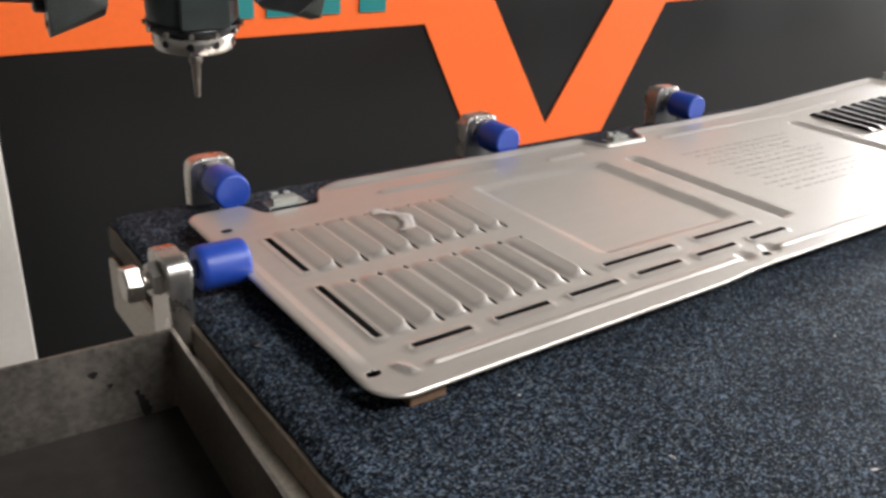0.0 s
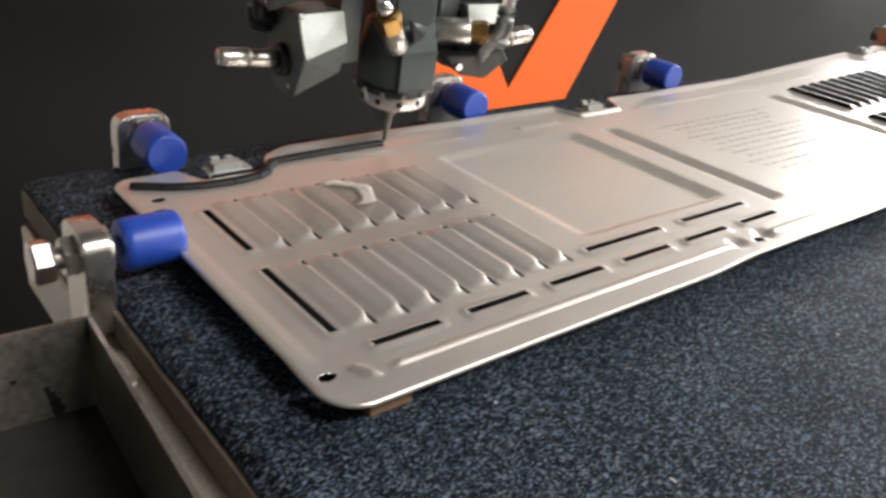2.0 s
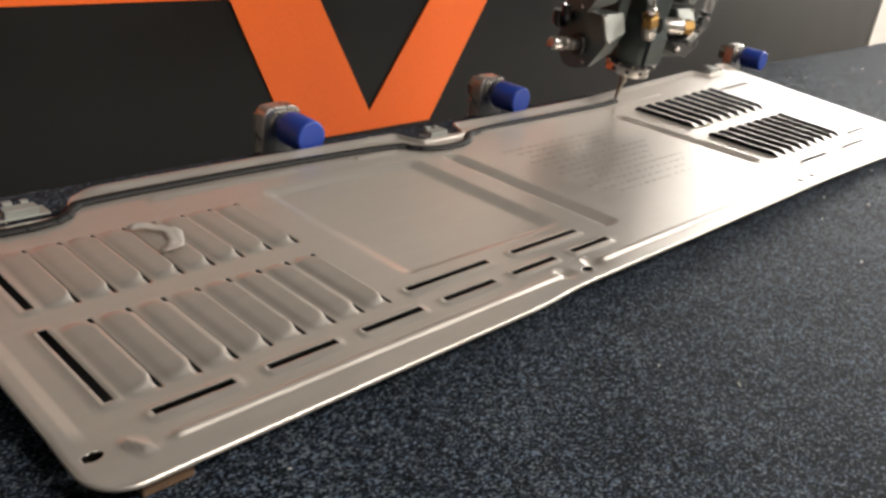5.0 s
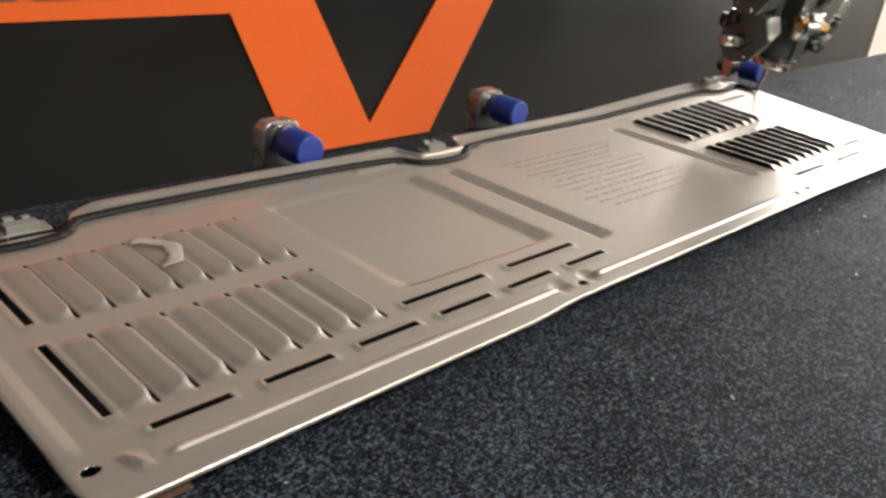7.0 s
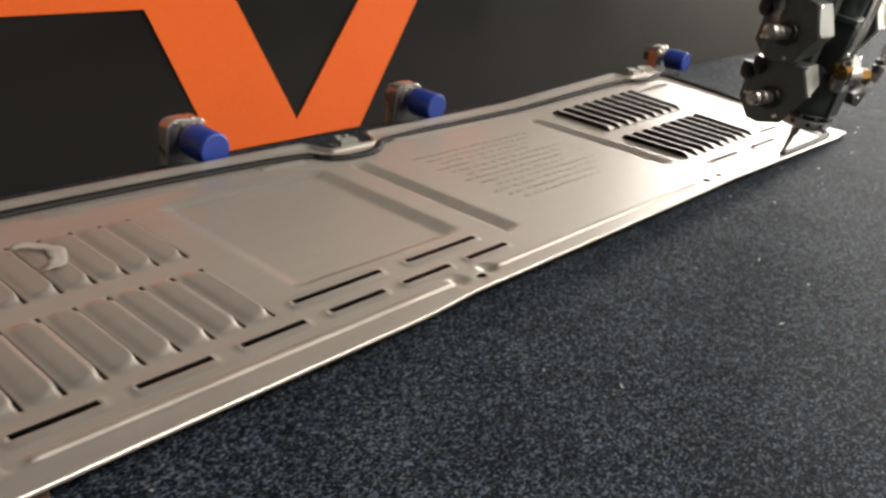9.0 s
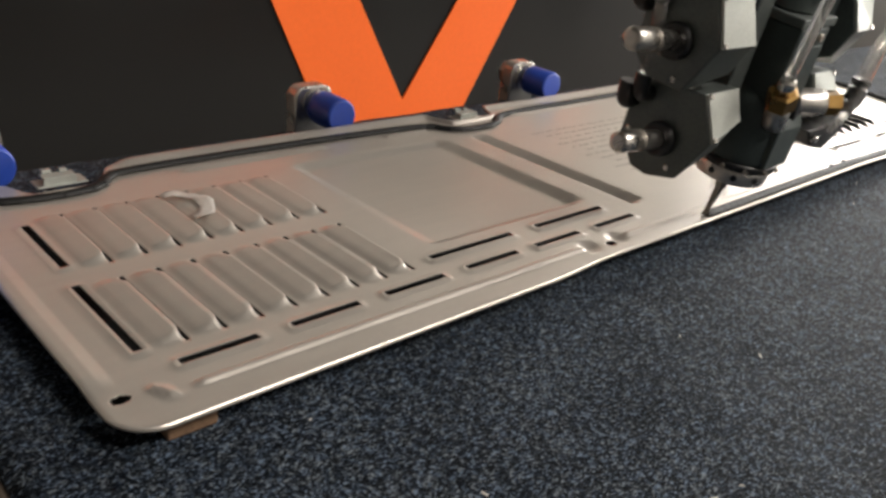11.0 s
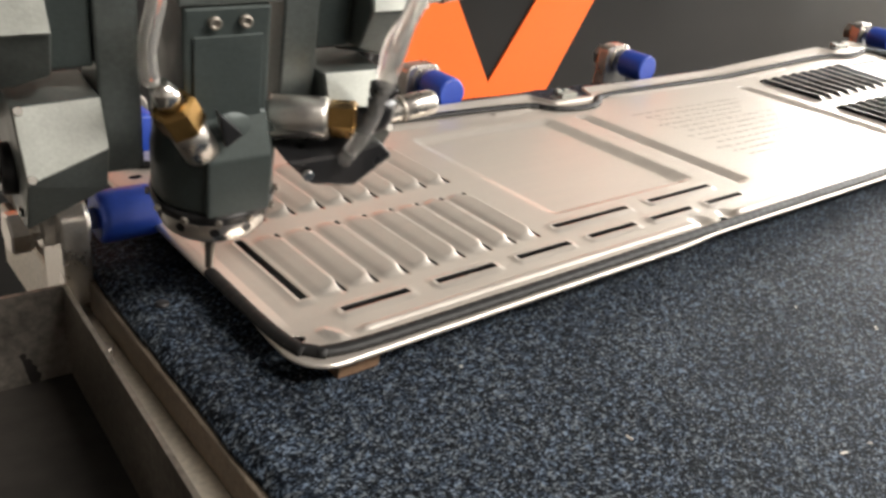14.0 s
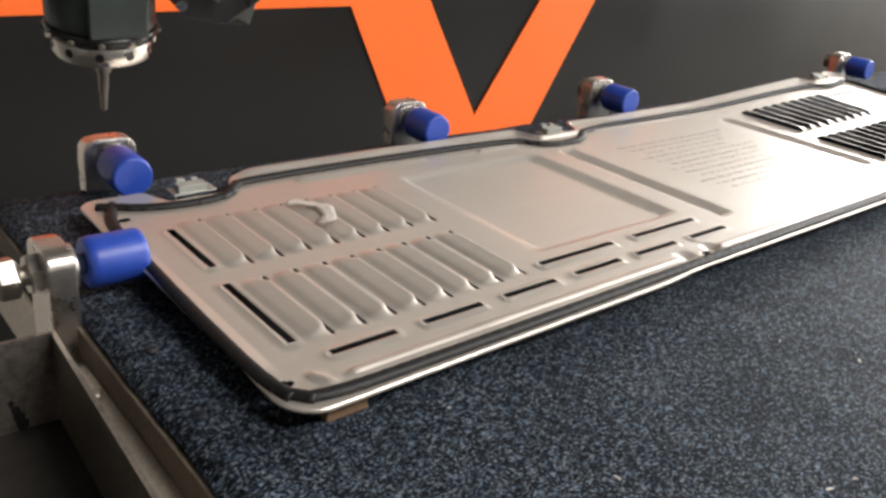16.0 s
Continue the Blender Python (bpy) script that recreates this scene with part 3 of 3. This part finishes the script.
for cx, cy in ((0.081, 0.2205), (0.385, 0.2215), (0.832, 0.229)):
    part("hinge_clip", clip(cx, cy, TOP + twist(cx, cy) + 0.001), HEAD_PALE, panel, "bent bright metal clip")
part("corner_tab", box(0.866, 0.892, 0.004, 0.022, 0.0035, 0.0055, 0.0006), SHEET, panel, "bent corner tab")


def lettering():
    """Rows of small bars for a block of unreadable embossed print."""
    bm = bmesh.new()
    rng = random.Random(4)
    for k in range(12):
        y = 0.168 - 0.0086 * k
        x = 0.405 + 0.006 * (k % 3)
        stop_x = 0.545 - 0.010 * (k % 4)
        while x < stop_x:
            w = rng.uniform(0.0015, 0.007)
            z = TOP + twist(x, y) + 0.0002
            box(x, min(x + w, stop_x), y, y + 0.0018, z, z + 0.0001, 0, bm)
            x += w + rng.uniform(0.0015, 0.006)
    return bm


# added black sheet, so the slots look into painted shade, not lit carpet
part("slot_shade_sheet", box(0.030, 0.850, 0.028, 0.196, 0.0012, 0.0034, 0.0005), SHEET_BACK, panel, "added black sheet standing in for the shade under the panel")
part("printed_lettering", lettering(), PRINT, panel, "faint grey printed lines")

tagged(part("wooden_shim", box(0.037, 0.056, 0.0062, 0.026, 0.0003, 0.0078, 0.0006), WOOD), "brown wooden shim under the sheet's corner", "shim")
tagged(part("support_block", box(0.78, 0.84, 0.03, 0.07, 0.0005, 0.0030, 0.0004), WOOD), "flat wooden packing strip under the sheet", "shim")


def film_scrap():
    bm = bmesh.new()
    rows = []
    for i in range(19):
        a = radians(92 - 178 * i / 18)
        r0, r1 = 0.0120, 0.0120 + 0.0078 * math.sin(math.pi * (i + 2.5) / 23) ** 0.7
        ring = []
        for k in range(4):
            r = r0 + (r1 - r0) * k / 3
            x, y = 0.1165 + 0.95 * r * math.cos(a), 0.1565 + 1.10 * r * math.sin(a)
            wob = Vector((x * 160, y * 160, 7))
            x, y = x + 0.0016 * noise.noise(wob), y + 0.0016 * noise.noise(wob + Vector((9, 0, 0)))
            z = TOP + 0.0036 + 0.0009 * math.sin(i * 0.9) * (k / 3) + 0.0009 * noise.noise(wob * 2.2)
            ring.append(bm.verts.new((x, y, z)))
        rows.append(ring)
    for a, b in zip(rows, rows[1:]):
        for k in range(3):
            bm.faces.new((a[k], a[k + 1], b[k + 1], b[k])).smooth = True
    return bm


scrap = tagged(part("film_scrap", film_scrap(), FILM), "torn crescent of clouded film lying on the louvres", "plastic scrap")
scrap_thick = scrap.modifiers.new("thickness", "SOLIDIFY")
scrap_thick.thickness = 0.0004

stud = tagged(part("screw", lathe([(0.0030, 0.0), (0.0030, 0.0008), (0.0022, 0.0015), (0.001, 0.0017)], Matrix.Translation((0.003, 0.088, 0.0)), 16), HEAD_BLACK), "small black screw head in the carpet", "screw")

# ---- the dispensing head; its origin is the nozzle's tip ----
def loft(xa, outline_a, xb, outline_b, bevel=0.0):
    """A solid between two outlines in y and z."""
    bm = bmesh.new()
    a = [bm.verts.new((xa, y, z)) for y, z in outline_a]
    b = [bm.verts.new((xb, y, z)) for y, z in outline_b]
    k = len(a)
    bm.faces.new(a)
    bm.faces.new(list(reversed(b)))
    for i in range(k):
        bm.faces.new((a[i], b[i], b[(i + 1) % k], a[(i + 1) % k]))
    bmesh.ops.recalc_face_normals(bm, faces=bm.faces)
    if bevel:
        bmesh.ops.bevel(bm, geom=list(bm.edges), offset=bevel, segments=2, affect="EDGES", profile=0.5)
    return bm


head = thing("dispensing_head", Matrix(), "grey robot sealant dispensing head with valve blocks and hoses", "dispensing head")
AXIS_Y = -0.0035
UP = Matrix.Translation((0, AXIS_Y, 0))
part("nozzle", lathe([(0.0011, 0.0), (0.0015, 0.0004), (0.0018, 0.009), (0.0021, 0.0095), (0.0024, 0.020), (0.0034, 0.0205), (0.0034, 0.0315)], Matrix.Rotation(radians(6.4), 4, "X"), 16), STEEL_DULL, head, "thin steel nozzle")
ring = part("collar", lathe([(0.0180, 0.0300), (0.0200, 0.0306), (0.0206, 0.0318), (0.0206, 0.0385), (0.0200, 0.0394)], UP, 40), STEEL, head, "bright drilled steel collar")
for i in range(10):
    a = 2 * math.pi * i / 10
    part("screw_hole", lathe([(0.0019, 0.0), (0.0019, 0.0006)], UP @ Matrix.Rotation(a, 4, "Z") @ Matrix.Translation((0.0202, 0, 0.0352)) @ Matrix.Rotation(radians(90), 4, "Y"), 10), HEAD_BLACK, ring)
flange = part("flange", lathe([(0.0210, 0.0396), (0.0230, 0.0400), (0.0234, 0.0432), (0.0228, 0.0444)], UP, 40), HEAD_BLACK, head, "black oxide flange")
for i in range(12):
    a = 2 * math.pi * (i + 0.5) / 12
    part("flange_screw", lathe([(0.0013, 0.0), (0.0015, 0.0004), (0.0013, 0.0016)], UP @ Matrix.Rotation(a, 4, "Z") @ Matrix.Translation((0.0232, 0, 0.0416)) @ Matrix.Rotation(radians(90), 4, "Y"), 8), STEEL_DULL, flange)
part("lower_body", lathe([(0.0222, 0.0446), (0.0226, 0.046), (0.0226, 0.062), (0.0195, 0.0790), (0.0140, 0.0880)], UP, 48), HEAD_DARK, head)
part("column", prism([(-0.0160, 0.0500), (0.0140, 0.0500), (0.0140, 0.1215), (-0.0160, 0.1215)], -0.0190, 0.020, 0.0012), HEAD_DARK, head)
part("lower_front", loft(-0.0105, [(-0.0268, 0.0448), (-0.0268, 0.0680), (-0.0196, 0.0830), (-0.002, 0.0830), (-0.002, 0.0448)], 0.0135, [(-0.0268, 0.0448), (-0.0268, 0.0680), (-0.0196, 0.0830), (-0.002, 0.0830), (-0.002, 0.0448)], 0.0008), HEAD_DARK, head)
part("column_panel", box(-0.0130, 0.0110, -0.0202, -0.0192, 0.0780, 0.1120, 0.0005), HEAD_DARK, head)
part("cross_plate", box(-0.0175, 0.0175, -0.0190, 0.022, 0.1217, 0.1265, 0.0008), HEAD_GREY, head)
for x in (-0.0060, 0.0045):
    part("cap_screw", lathe([(0.0020, 0.0), (0.0022, 0.0003), (0.0022, 0.0018), (0.0014, 0.0020), (0.0010, 0.0010)], Matrix.Translation((x, -0.0192, 0.1165)) @ Matrix.Rotation(radians(90), 4, "X"), 12), STEEL_DULL, head)
part("motor", lathe([(0.0135, 0.1267), (0.0150, 0.1285), (0.0150, 0.1500), (0.0190, 0.1510), (0.0205, 0.153), (0.0205, 0.232), (0.019, 0.234)], None, 36), HEAD_GREY, head, "round grey motor housing")
part("wrist_flange", lathe([(0.036, 0.2345), (0.038, 0.237), (0.038, 0.262), (0.034, 0.275), (0.034, 0.42)], None, 40), HEAD_DARK, head, "robot wrist")


LOWER = (0.0670, [(-0.0082, 0.0880), (-0.0205, 0.0660), (-0.0080, 0.0405), (0.0087, 0.0344), (0.0197, 0.0350), (0.0320, 0.0500), (0.0320, 0.0760), (0.0200, 0.0850)],
         0.0400, [(-0.0088, 0.0890), (-0.0165, 0.0735), (-0.0100, 0.0540), (0.0080, 0.0440), (0.0200, 0.0440), (0.0320, 0.0540), (0.0320, 0.0760), (0.0200, 0.0850)])
UPPER = (0.0790, [(-0.0040, 0.1370), (-0.0135, 0.1135), (-0.0016, 0.0880), (0.0150, 0.0870), (0.0220, 0.0880), (0.0320, 0.0980), (0.0320, 0.1320), (0.0200, 0.1420)],
         0.0540, [(-0.0050, 0.1375), (-0.0162, 0.1145), (-0.0095, 0.0980), (0.0080, 0.0900), (0.0220, 0.0900), (0.0320, 0.0980), (0.0320, 0.1320), (0.0200, 0.1420)])


def painted_lit_plate(side, shape):
    """The pale plate screwed on a block's sloping front; its tone paints the face lit."""
    xa, oa, xb, ob = shape
    quad = [Vector((side * xa, *oa[0])), Vector((side * xb, *ob[0])), Vector((side * xb, *ob[1])), Vector((side * xa, *oa[1]))]
    mid = sum(quad, Vector()) / 4
    n = (quad[1] - quad[0]).cross(quad[3] - quad[0]).normalized()
    if n.y > 0:
        n = -n
    bm = bmesh.new()
    low = [bm.verts.new(mid + (q - mid) * 0.97 + n * 0.0002) for q in quad]
    top = [bm.verts.new(mid + (q - mid) * 0.955 + n * 0.0017) for q in quad]
    bm.faces.new(low)
    bm.faces.new(list(reversed(top)))
    for i in range(4):
        bm.faces.new((low[i], top[i], top[(i + 1) % 4], low[(i + 1) % 4]))
    bmesh.ops.recalc_face_normals(bm, faces=bm.faces)
    spots = [(mid + (q - mid) * 0.86 + n * 0.0017, n) for q in (quad[0], quad[3])]
    return bm, spots


for side in (-1, 1):
    part("side_plate", box(min(side * 0.0255, side * 0.0395), max(side * 0.0255, side * 0.0395), -0.004, 0.018, 0.056, 0.225, 0.001), HEAD_GREY, head)
    part("mounting_block", box(min(side * 0.0397, side * 0.0535), max(side * 0.0397, side * 0.0535), -0.002, 0.024, 0.096, 0.150, 0.001), HEAD_DARK, head)
    for shape, axis, reach in ((LOWER, (0.0068, 0.0570), 0.0385), (UPPER, (0.0095, 0.1095), 0.0385)):
        xa, oa, xb, ob = shape
        blk = part("valve_block", loft(side * xa, oa, side * xb, ob, 0.0008), HEAD_GREY, head)
        bm, spots = painted_lit_plate(side, shape)
        part("lit_face", bm, HEAD_PALE, blk, "pale plate painting the block's lit front face")
        for p, n in spots:
            part("face_screw", lathe([(0.0014, 0.0), (0.0016, 0.0003), (0.0014, 0.0010)], Matrix.Translation(p) @ n.to_track_quat("Z", "Y").to_matrix().to_4x4(), 10), CHROME, blk)
        aim = Matrix.Translation((side * (xa + 0.0002), axis[0], axis[1])) @ Matrix.Rotation(radians(84 * side), 4, "Y")
        part("knob_seat", lathe([(0.0092, -0.003), (0.0092, 0.0035), (0.0080, 0.0045)], aim, 28), HEAD_BLACK, blk, "black round seat")
        knob = part("knob", lathe([(0.0048, 0.0047), (0.0050, 0.012), (0.0050, 0.0225), (0.0056, 0.0232), (0.0056, 0.0365), (0.0048, 0.0380), (0.0030, reach)], aim, 32), STEEL, blk, "bright steel adjusting knob")
        part("knob_band", lathe([(0.0051, 0.0200), (0.0058, 0.0204), (0.0058, 0.0222), (0.0051, 0.0226)], aim, 32), STEEL_DULL, knob, "dull steel band")
        for y, z in ((0.0225, axis[1] + 0.019), (0.0305, axis[1] + 0.012)):
            part("elbow", tube([(side * (xa - 0.001), y, z), (side * (xa + 0.005), y, z), (side * (xa + 0.0085), y, z + 0.003), (side * (xa + 0.009), y, z + 0.0115)], 0.0044, 12), HEAD_BLACK, blk, "black push-in elbow")
        for y, z in ((oa[2][0] + 0.006, oa[2][1] + 0.004), (oa[5][0] - 0.005, oa[5][1] + 0.004)):
            part("block_screw", lathe([(0.0018, 0.0), (0.0018, 0.0010), (0.0012, 0.0013)], Matrix.Translation((side * (xa + 0.0001), y, z)) @ Matrix.Rotation(radians(90 * side), 4, "Y"), 10), CHROME, blk)

# brass feed fitting at the front, steel and brass fitting at the side
slant = Matrix.Translation((-0.0105, -0.0215, 0.070)) @ Vector((-0.0125, -0.004, 0.0235)).to_track_quat("Z", "Y").to_matrix().to_4x4()
feed = part("feed_fitting", lathe([(0.0058, 0.0), (0.0064, 0.0006), (0.0064, 0.0135), (0.0058, 0.0140)], slant, 24), STEEL, head, "turned steel feed fitting")
part("brass_nut", lathe([(0.0066, 0.0142), (0.0078, 0.0150), (0.0078, 0.0245), (0.0064, 0.0255)], slant, 6), BRASS, feed, "brass hexagon nut")
part("fitting_tail", lathe([(0.0046, 0.0257), (0.0046, 0.0300), (0.0032, 0.0350)], slant, 20), CHROME, feed)
part("wedge", prism([(-0.0045, 0.0745), (0.0015, 0.0790), (-0.0075, 0.0885)], -0.0285, -0.0240, 0.0005), HEAD_BLACK, head)
reach = Vector((0.034, -0.021, 0.0045))
aim = Matrix.Translation((0.0195, -0.0105, 0.0745)) @ reach.to_track_quat("Z", "Y").to_matrix().to_4x4()
sidefit = part("side_fitting", lathe([(0.0078, 0.0), (0.0082, 0.0006), (0.0082, 0.0200), (0.0074, 0.0215)], aim, 26), STEEL, head, "turned steel side fitting")
part("brass_nut", lathe([(0.0060, 0.0217), (0.0070, 0.0225), (0.0070, 0.0310), (0.0058, 0.0320)], aim, 6), BRASS, sidefit, "brass nut")
E0 = Vector((0.0195, -0.0105, 0.0745)) + reach.normalized() * 0.0315
part("elbow", tube([E0, E0 + reach * 0.12, E0 + reach * 0.21 + Vector((0, 0, 0.003)), E0 + reach * 0.22 + Vector((0, 0, 0.0145))], 0.0054, 14), HEAD_BLACK, sidefit, "black push-in elbow")
part("shoe", prism([(0.0180, 0.0655), (0.0380, 0.0655), (0.0570, 0.0680), (0.0630, 0.0610), (0.0470, 0.0500), (0.0290, 0.0540)], -0.030, -0.012, 0.0012), HEAD_BLACK, head)
part("shoe_screw", lathe([(0.0022, 0.0), (0.0022, 0.003)], Matrix.Translation((0.0255, -0.0302, 0.0605)) @ Matrix.Rotation(radians(90), 4, "X"), 10), CHROME, head)

TOP_END = E0 + reach * 0.22
HOSES = (
    [TOP_END + Vector((0, 0, 0.012)), TOP_END + Vector((0.001, 0.001, 0.030)), (0.066, -0.030, 0.130), (0.080, -0.016, 0.180), (0.094, 0.0, 0.31)],
    [(0.0400, -0.0310, 0.0630), (0.0480, -0.0340, 0.0800), (0.0560, -0.0330, 0.1050), (0.0690, -0.0260, 0.1450), (0.0840, -0.0120, 0.2000), (0.098, -0.004, 0.31)],
    [(-0.0290, -0.0275, 0.1020), (-0.0300, -0.0290, 0.1150), (-0.0230, -0.028, 0.150), (-0.012, -0.026, 0.25), (-0.008, -0.026, 0.34)],
    [(-0.0760, 0.0225, 0.0865), (-0.0800, 0.0215, 0.110), (-0.0900, 0.0200, 0.145), (-0.086, 0.023, 0.21), (-0.07, 0.024, 0.32)],
    [(0.0760, 0.0225, 0.0865), (0.0800, 0.0215, 0.110), (0.0900, 0.0200, 0.145), (0.086, 0.023, 0.21), (0.07, 0.024, 0.32)],
    [(-0.0880, 0.0225, 0.1390), (-0.0920, 0.022, 0.17), (-0.09, 0.023, 0.24), (-0.074, 0.026, 0.34)],
)
for pts in HOSES:
    part("hose", tube(pts, 0.0030, 10), TUBE, head, "clear plastic hose")

# ---- the bead of sealant, laid piece by piece where the nozzle has passed ----
# seconds, place of the nozzle on the sheet
BEAD_PATH = [
    (0.78, 0.0320, 0.2140), (0.95, 0.0520, 0.2030), (1.15, 0.0800, 0.2005), (1.28, 0.0975, 0.2040), (1.38, 0.1060, 0.2165), (1.50, 0.1180, 0.2200),
    (2.00, 0.1880, 0.2200), (2.50, 0.2670, 0.2190), (3.00, 0.3410, 0.2155), (3.12, 0.3500, 0.2020), (3.25, 0.3640, 0.1960), (3.40, 0.3950, 0.1970), (3.50, 0.4080, 0.2090), (3.58, 0.4220, 0.2150),
    (4.00, 0.4780, 0.2170), (5.25, 0.6600, 0.2190), (6.20, 0.7950, 0.2200), (6.35, 0.8080, 0.2080), (6.55, 0.8420, 0.2090), (6.80, 0.8620, 0.2140), (6.95, 0.8680, 0.1980),
    (7.50, 0.8700, 0.1120), (8.00, 0.8680, 0.0340), (8.20, 0.8600, 0.0120), (8.50, 0.8150, 0.0090), (9.00, 0.7180, 0.0085), (9.50, 0.6200, 0.0085),
    (10.50, 0.4550, 0.0085), (12.00, 0.2300, 0.0062), (12.50, 0.1570, 0.0056), (13.00, 0.0835, 0.0058), (13.22, 0.0440, 0.0062), (13.36, 0.0290, 0.0095), (13.50, 0.0222, 0.0215),
    (14.00, 0.0222, 0.0825), (14.40, 0.0240, 0.1500), (14.62, 0.0255, 0.1930), (14.75, 0.0330, 0.2120),
]
for _ in range(2):
    # soften the corners of the nozzle's way
    cut = [BEAD_PATH[0]]
    for p, q in zip(BEAD_PATH, BEAD_PATH[1:]):
        cut += [tuple(0.75 * a + 0.25 * b for a, b in zip(p, q)), tuple(0.25 * a + 0.75 * b for a, b in zip(p, q))]
    BEAD_PATH = cut + [BEAD_PATH[-1]]
AIR_START = [(0.0, 0.022, 0.196, 0.093), (0.25, 0.020, 0.190, 0.085), (0.5, 0.018, 0.178, 0.062), (0.66, 0.028, 0.208, 0.030)]
AIR_END = [(15.0, 0.040, 0.205, 0.030), (15.25, 0.033, 0.190, 0.060), (15.5, 0.026, 0.165, 0.080), (15.75, 0.024, 0.172, 0.080), (16.0, 0.022, 0.180, 0.077)]


def on_sheet(x, y):
    return TOP + twist(x, y) + 0.0002


def nozzle_at(t):
    rows = [(a, x, y, z) for a, x, y, z in AIR_START] + [(a, x, y, on_sheet(x, y) + 0.0022) for a, x, y in BEAD_PATH] + AIR_END
    for a, b in zip(rows, rows[1:]):
        if t <= b[0]:
            u = (t - a[0]) / (b[0] - a[0])
            return Vector([a[k] + (b[k] - a[k]) * u for k in (1, 2, 3)])
    return Vector(rows[-1][1:])


HEAD_TIMES = sorted({round(0.125 * k, 3) for k in range(129)})
PITCH = 0.0075


def bead_piece():
    """A half-round length of sealant with tapering ends, along x."""
    bm = bmesh.new()
    rings = []
    for x, s in ((-0.0062, 0.88), (-0.0046, 0.97), (-0.0015, 1.0), (0.0015, 1.0), (0.0046, 0.97), (0.0062, 0.88)):
        rings.append([bm.verts.new((x, 0.0032 * s * math.cos(a), 0.0029 * s * math.sin(a))) for a in [math.pi * i / 8 for i in range(9)]])
    for a, b in zip(rings, rings[1:]):
        for i in range(8):
            bm.faces.new((a[i], b[i], b[i + 1], a[i + 1])).smooth = True
        bm.faces.new((a[0], a[8], b[8], b[0]))
    bm.faces.new(rings[0])
    bm.faces.new(list(reversed(rings[-1])))
    bmesh.ops.recalc_face_normals(bm, faces=bm.faces)
    return bm


bead = thing("sealant_bead", pose(0, 0, 0), "glossy black sealant bead along the sheet's rim", "sealant")
PIECES = []
first = None
left = 0.0
for (ta, xa, ya), (tb, xb, yb) in zip(BEAD_PATH, BEAD_PATH[1:]):
    length = math.hypot(xb - xa, yb - ya)
    s = left
    while s < length:
        u = s / length
        x, y = xa + (xb - xa) * u, ya + (yb - ya) * u
        if first is None:
            ob = first = part("bead_piece", bead_piece(), SEALANT, bead)
        else:
            ob = new("bead_piece", first.data)
            ob.parent = bead
        PIECES.append((ob, ta + (tb - ta) * u, pose(x, y, on_sheet(x, y), 0, 0, math.degrees(math.atan2(yb - ya, xb - xa)))))
        s += PITCH
    left = s - length


# seconds; turn about the upright axis, lean towards the table's front, lean to the side, in degrees
HEAD_LEAN = ((0.0, -8.0, 8.0, -2.0), (2.0, -6.3, 7.5, -1.7), (3.5, -5.8, 6.5, -1.7), (7.0, -2.0, 9.0, -0.6), (8.0, -1.4, 8.2, 0.6), (9.5, -1.2, 7.2, 0.4), (12.0, -2.1, 9.4, -2.1), (13.0, -5.0, 10.3, -2.5), (16.0, -5.2, 10.4, -1.9))


def head_pose(t):
    yaw, lean, side = (float(np.interp(t, [r[0] for r in HEAD_LEAN], [r[k] for r in HEAD_LEAN])) for k in (1, 2, 3))
    return Matrix.Translation(nozzle_at(t)) @ pose(0, 0, 0, lean, side, yaw)


def motions():
    walk(head, [(t, head_pose(t)) for t in HEAD_TIMES])
    # each piece rides inside the head until it is laid
    inside = Matrix.Translation((0, AXIS_Y, 0.060))
    for ob, t0, rest in PIECES:
        rows = [(t, head_pose(t) @ inside) for t in HEAD_TIMES if t < t0 - 0.08]
        if not rows:
            rows = [(0.0, head_pose(0.0) @ inside)]
        rows.append((t0 - 0.034, head_pose(t0 - 0.034) @ Matrix.Translation((0, AXIS_Y, 0.052))))
        rows += [(t0 + 0.034, rest), (16.0, rest)]
        walk(ob, rows)


motions()
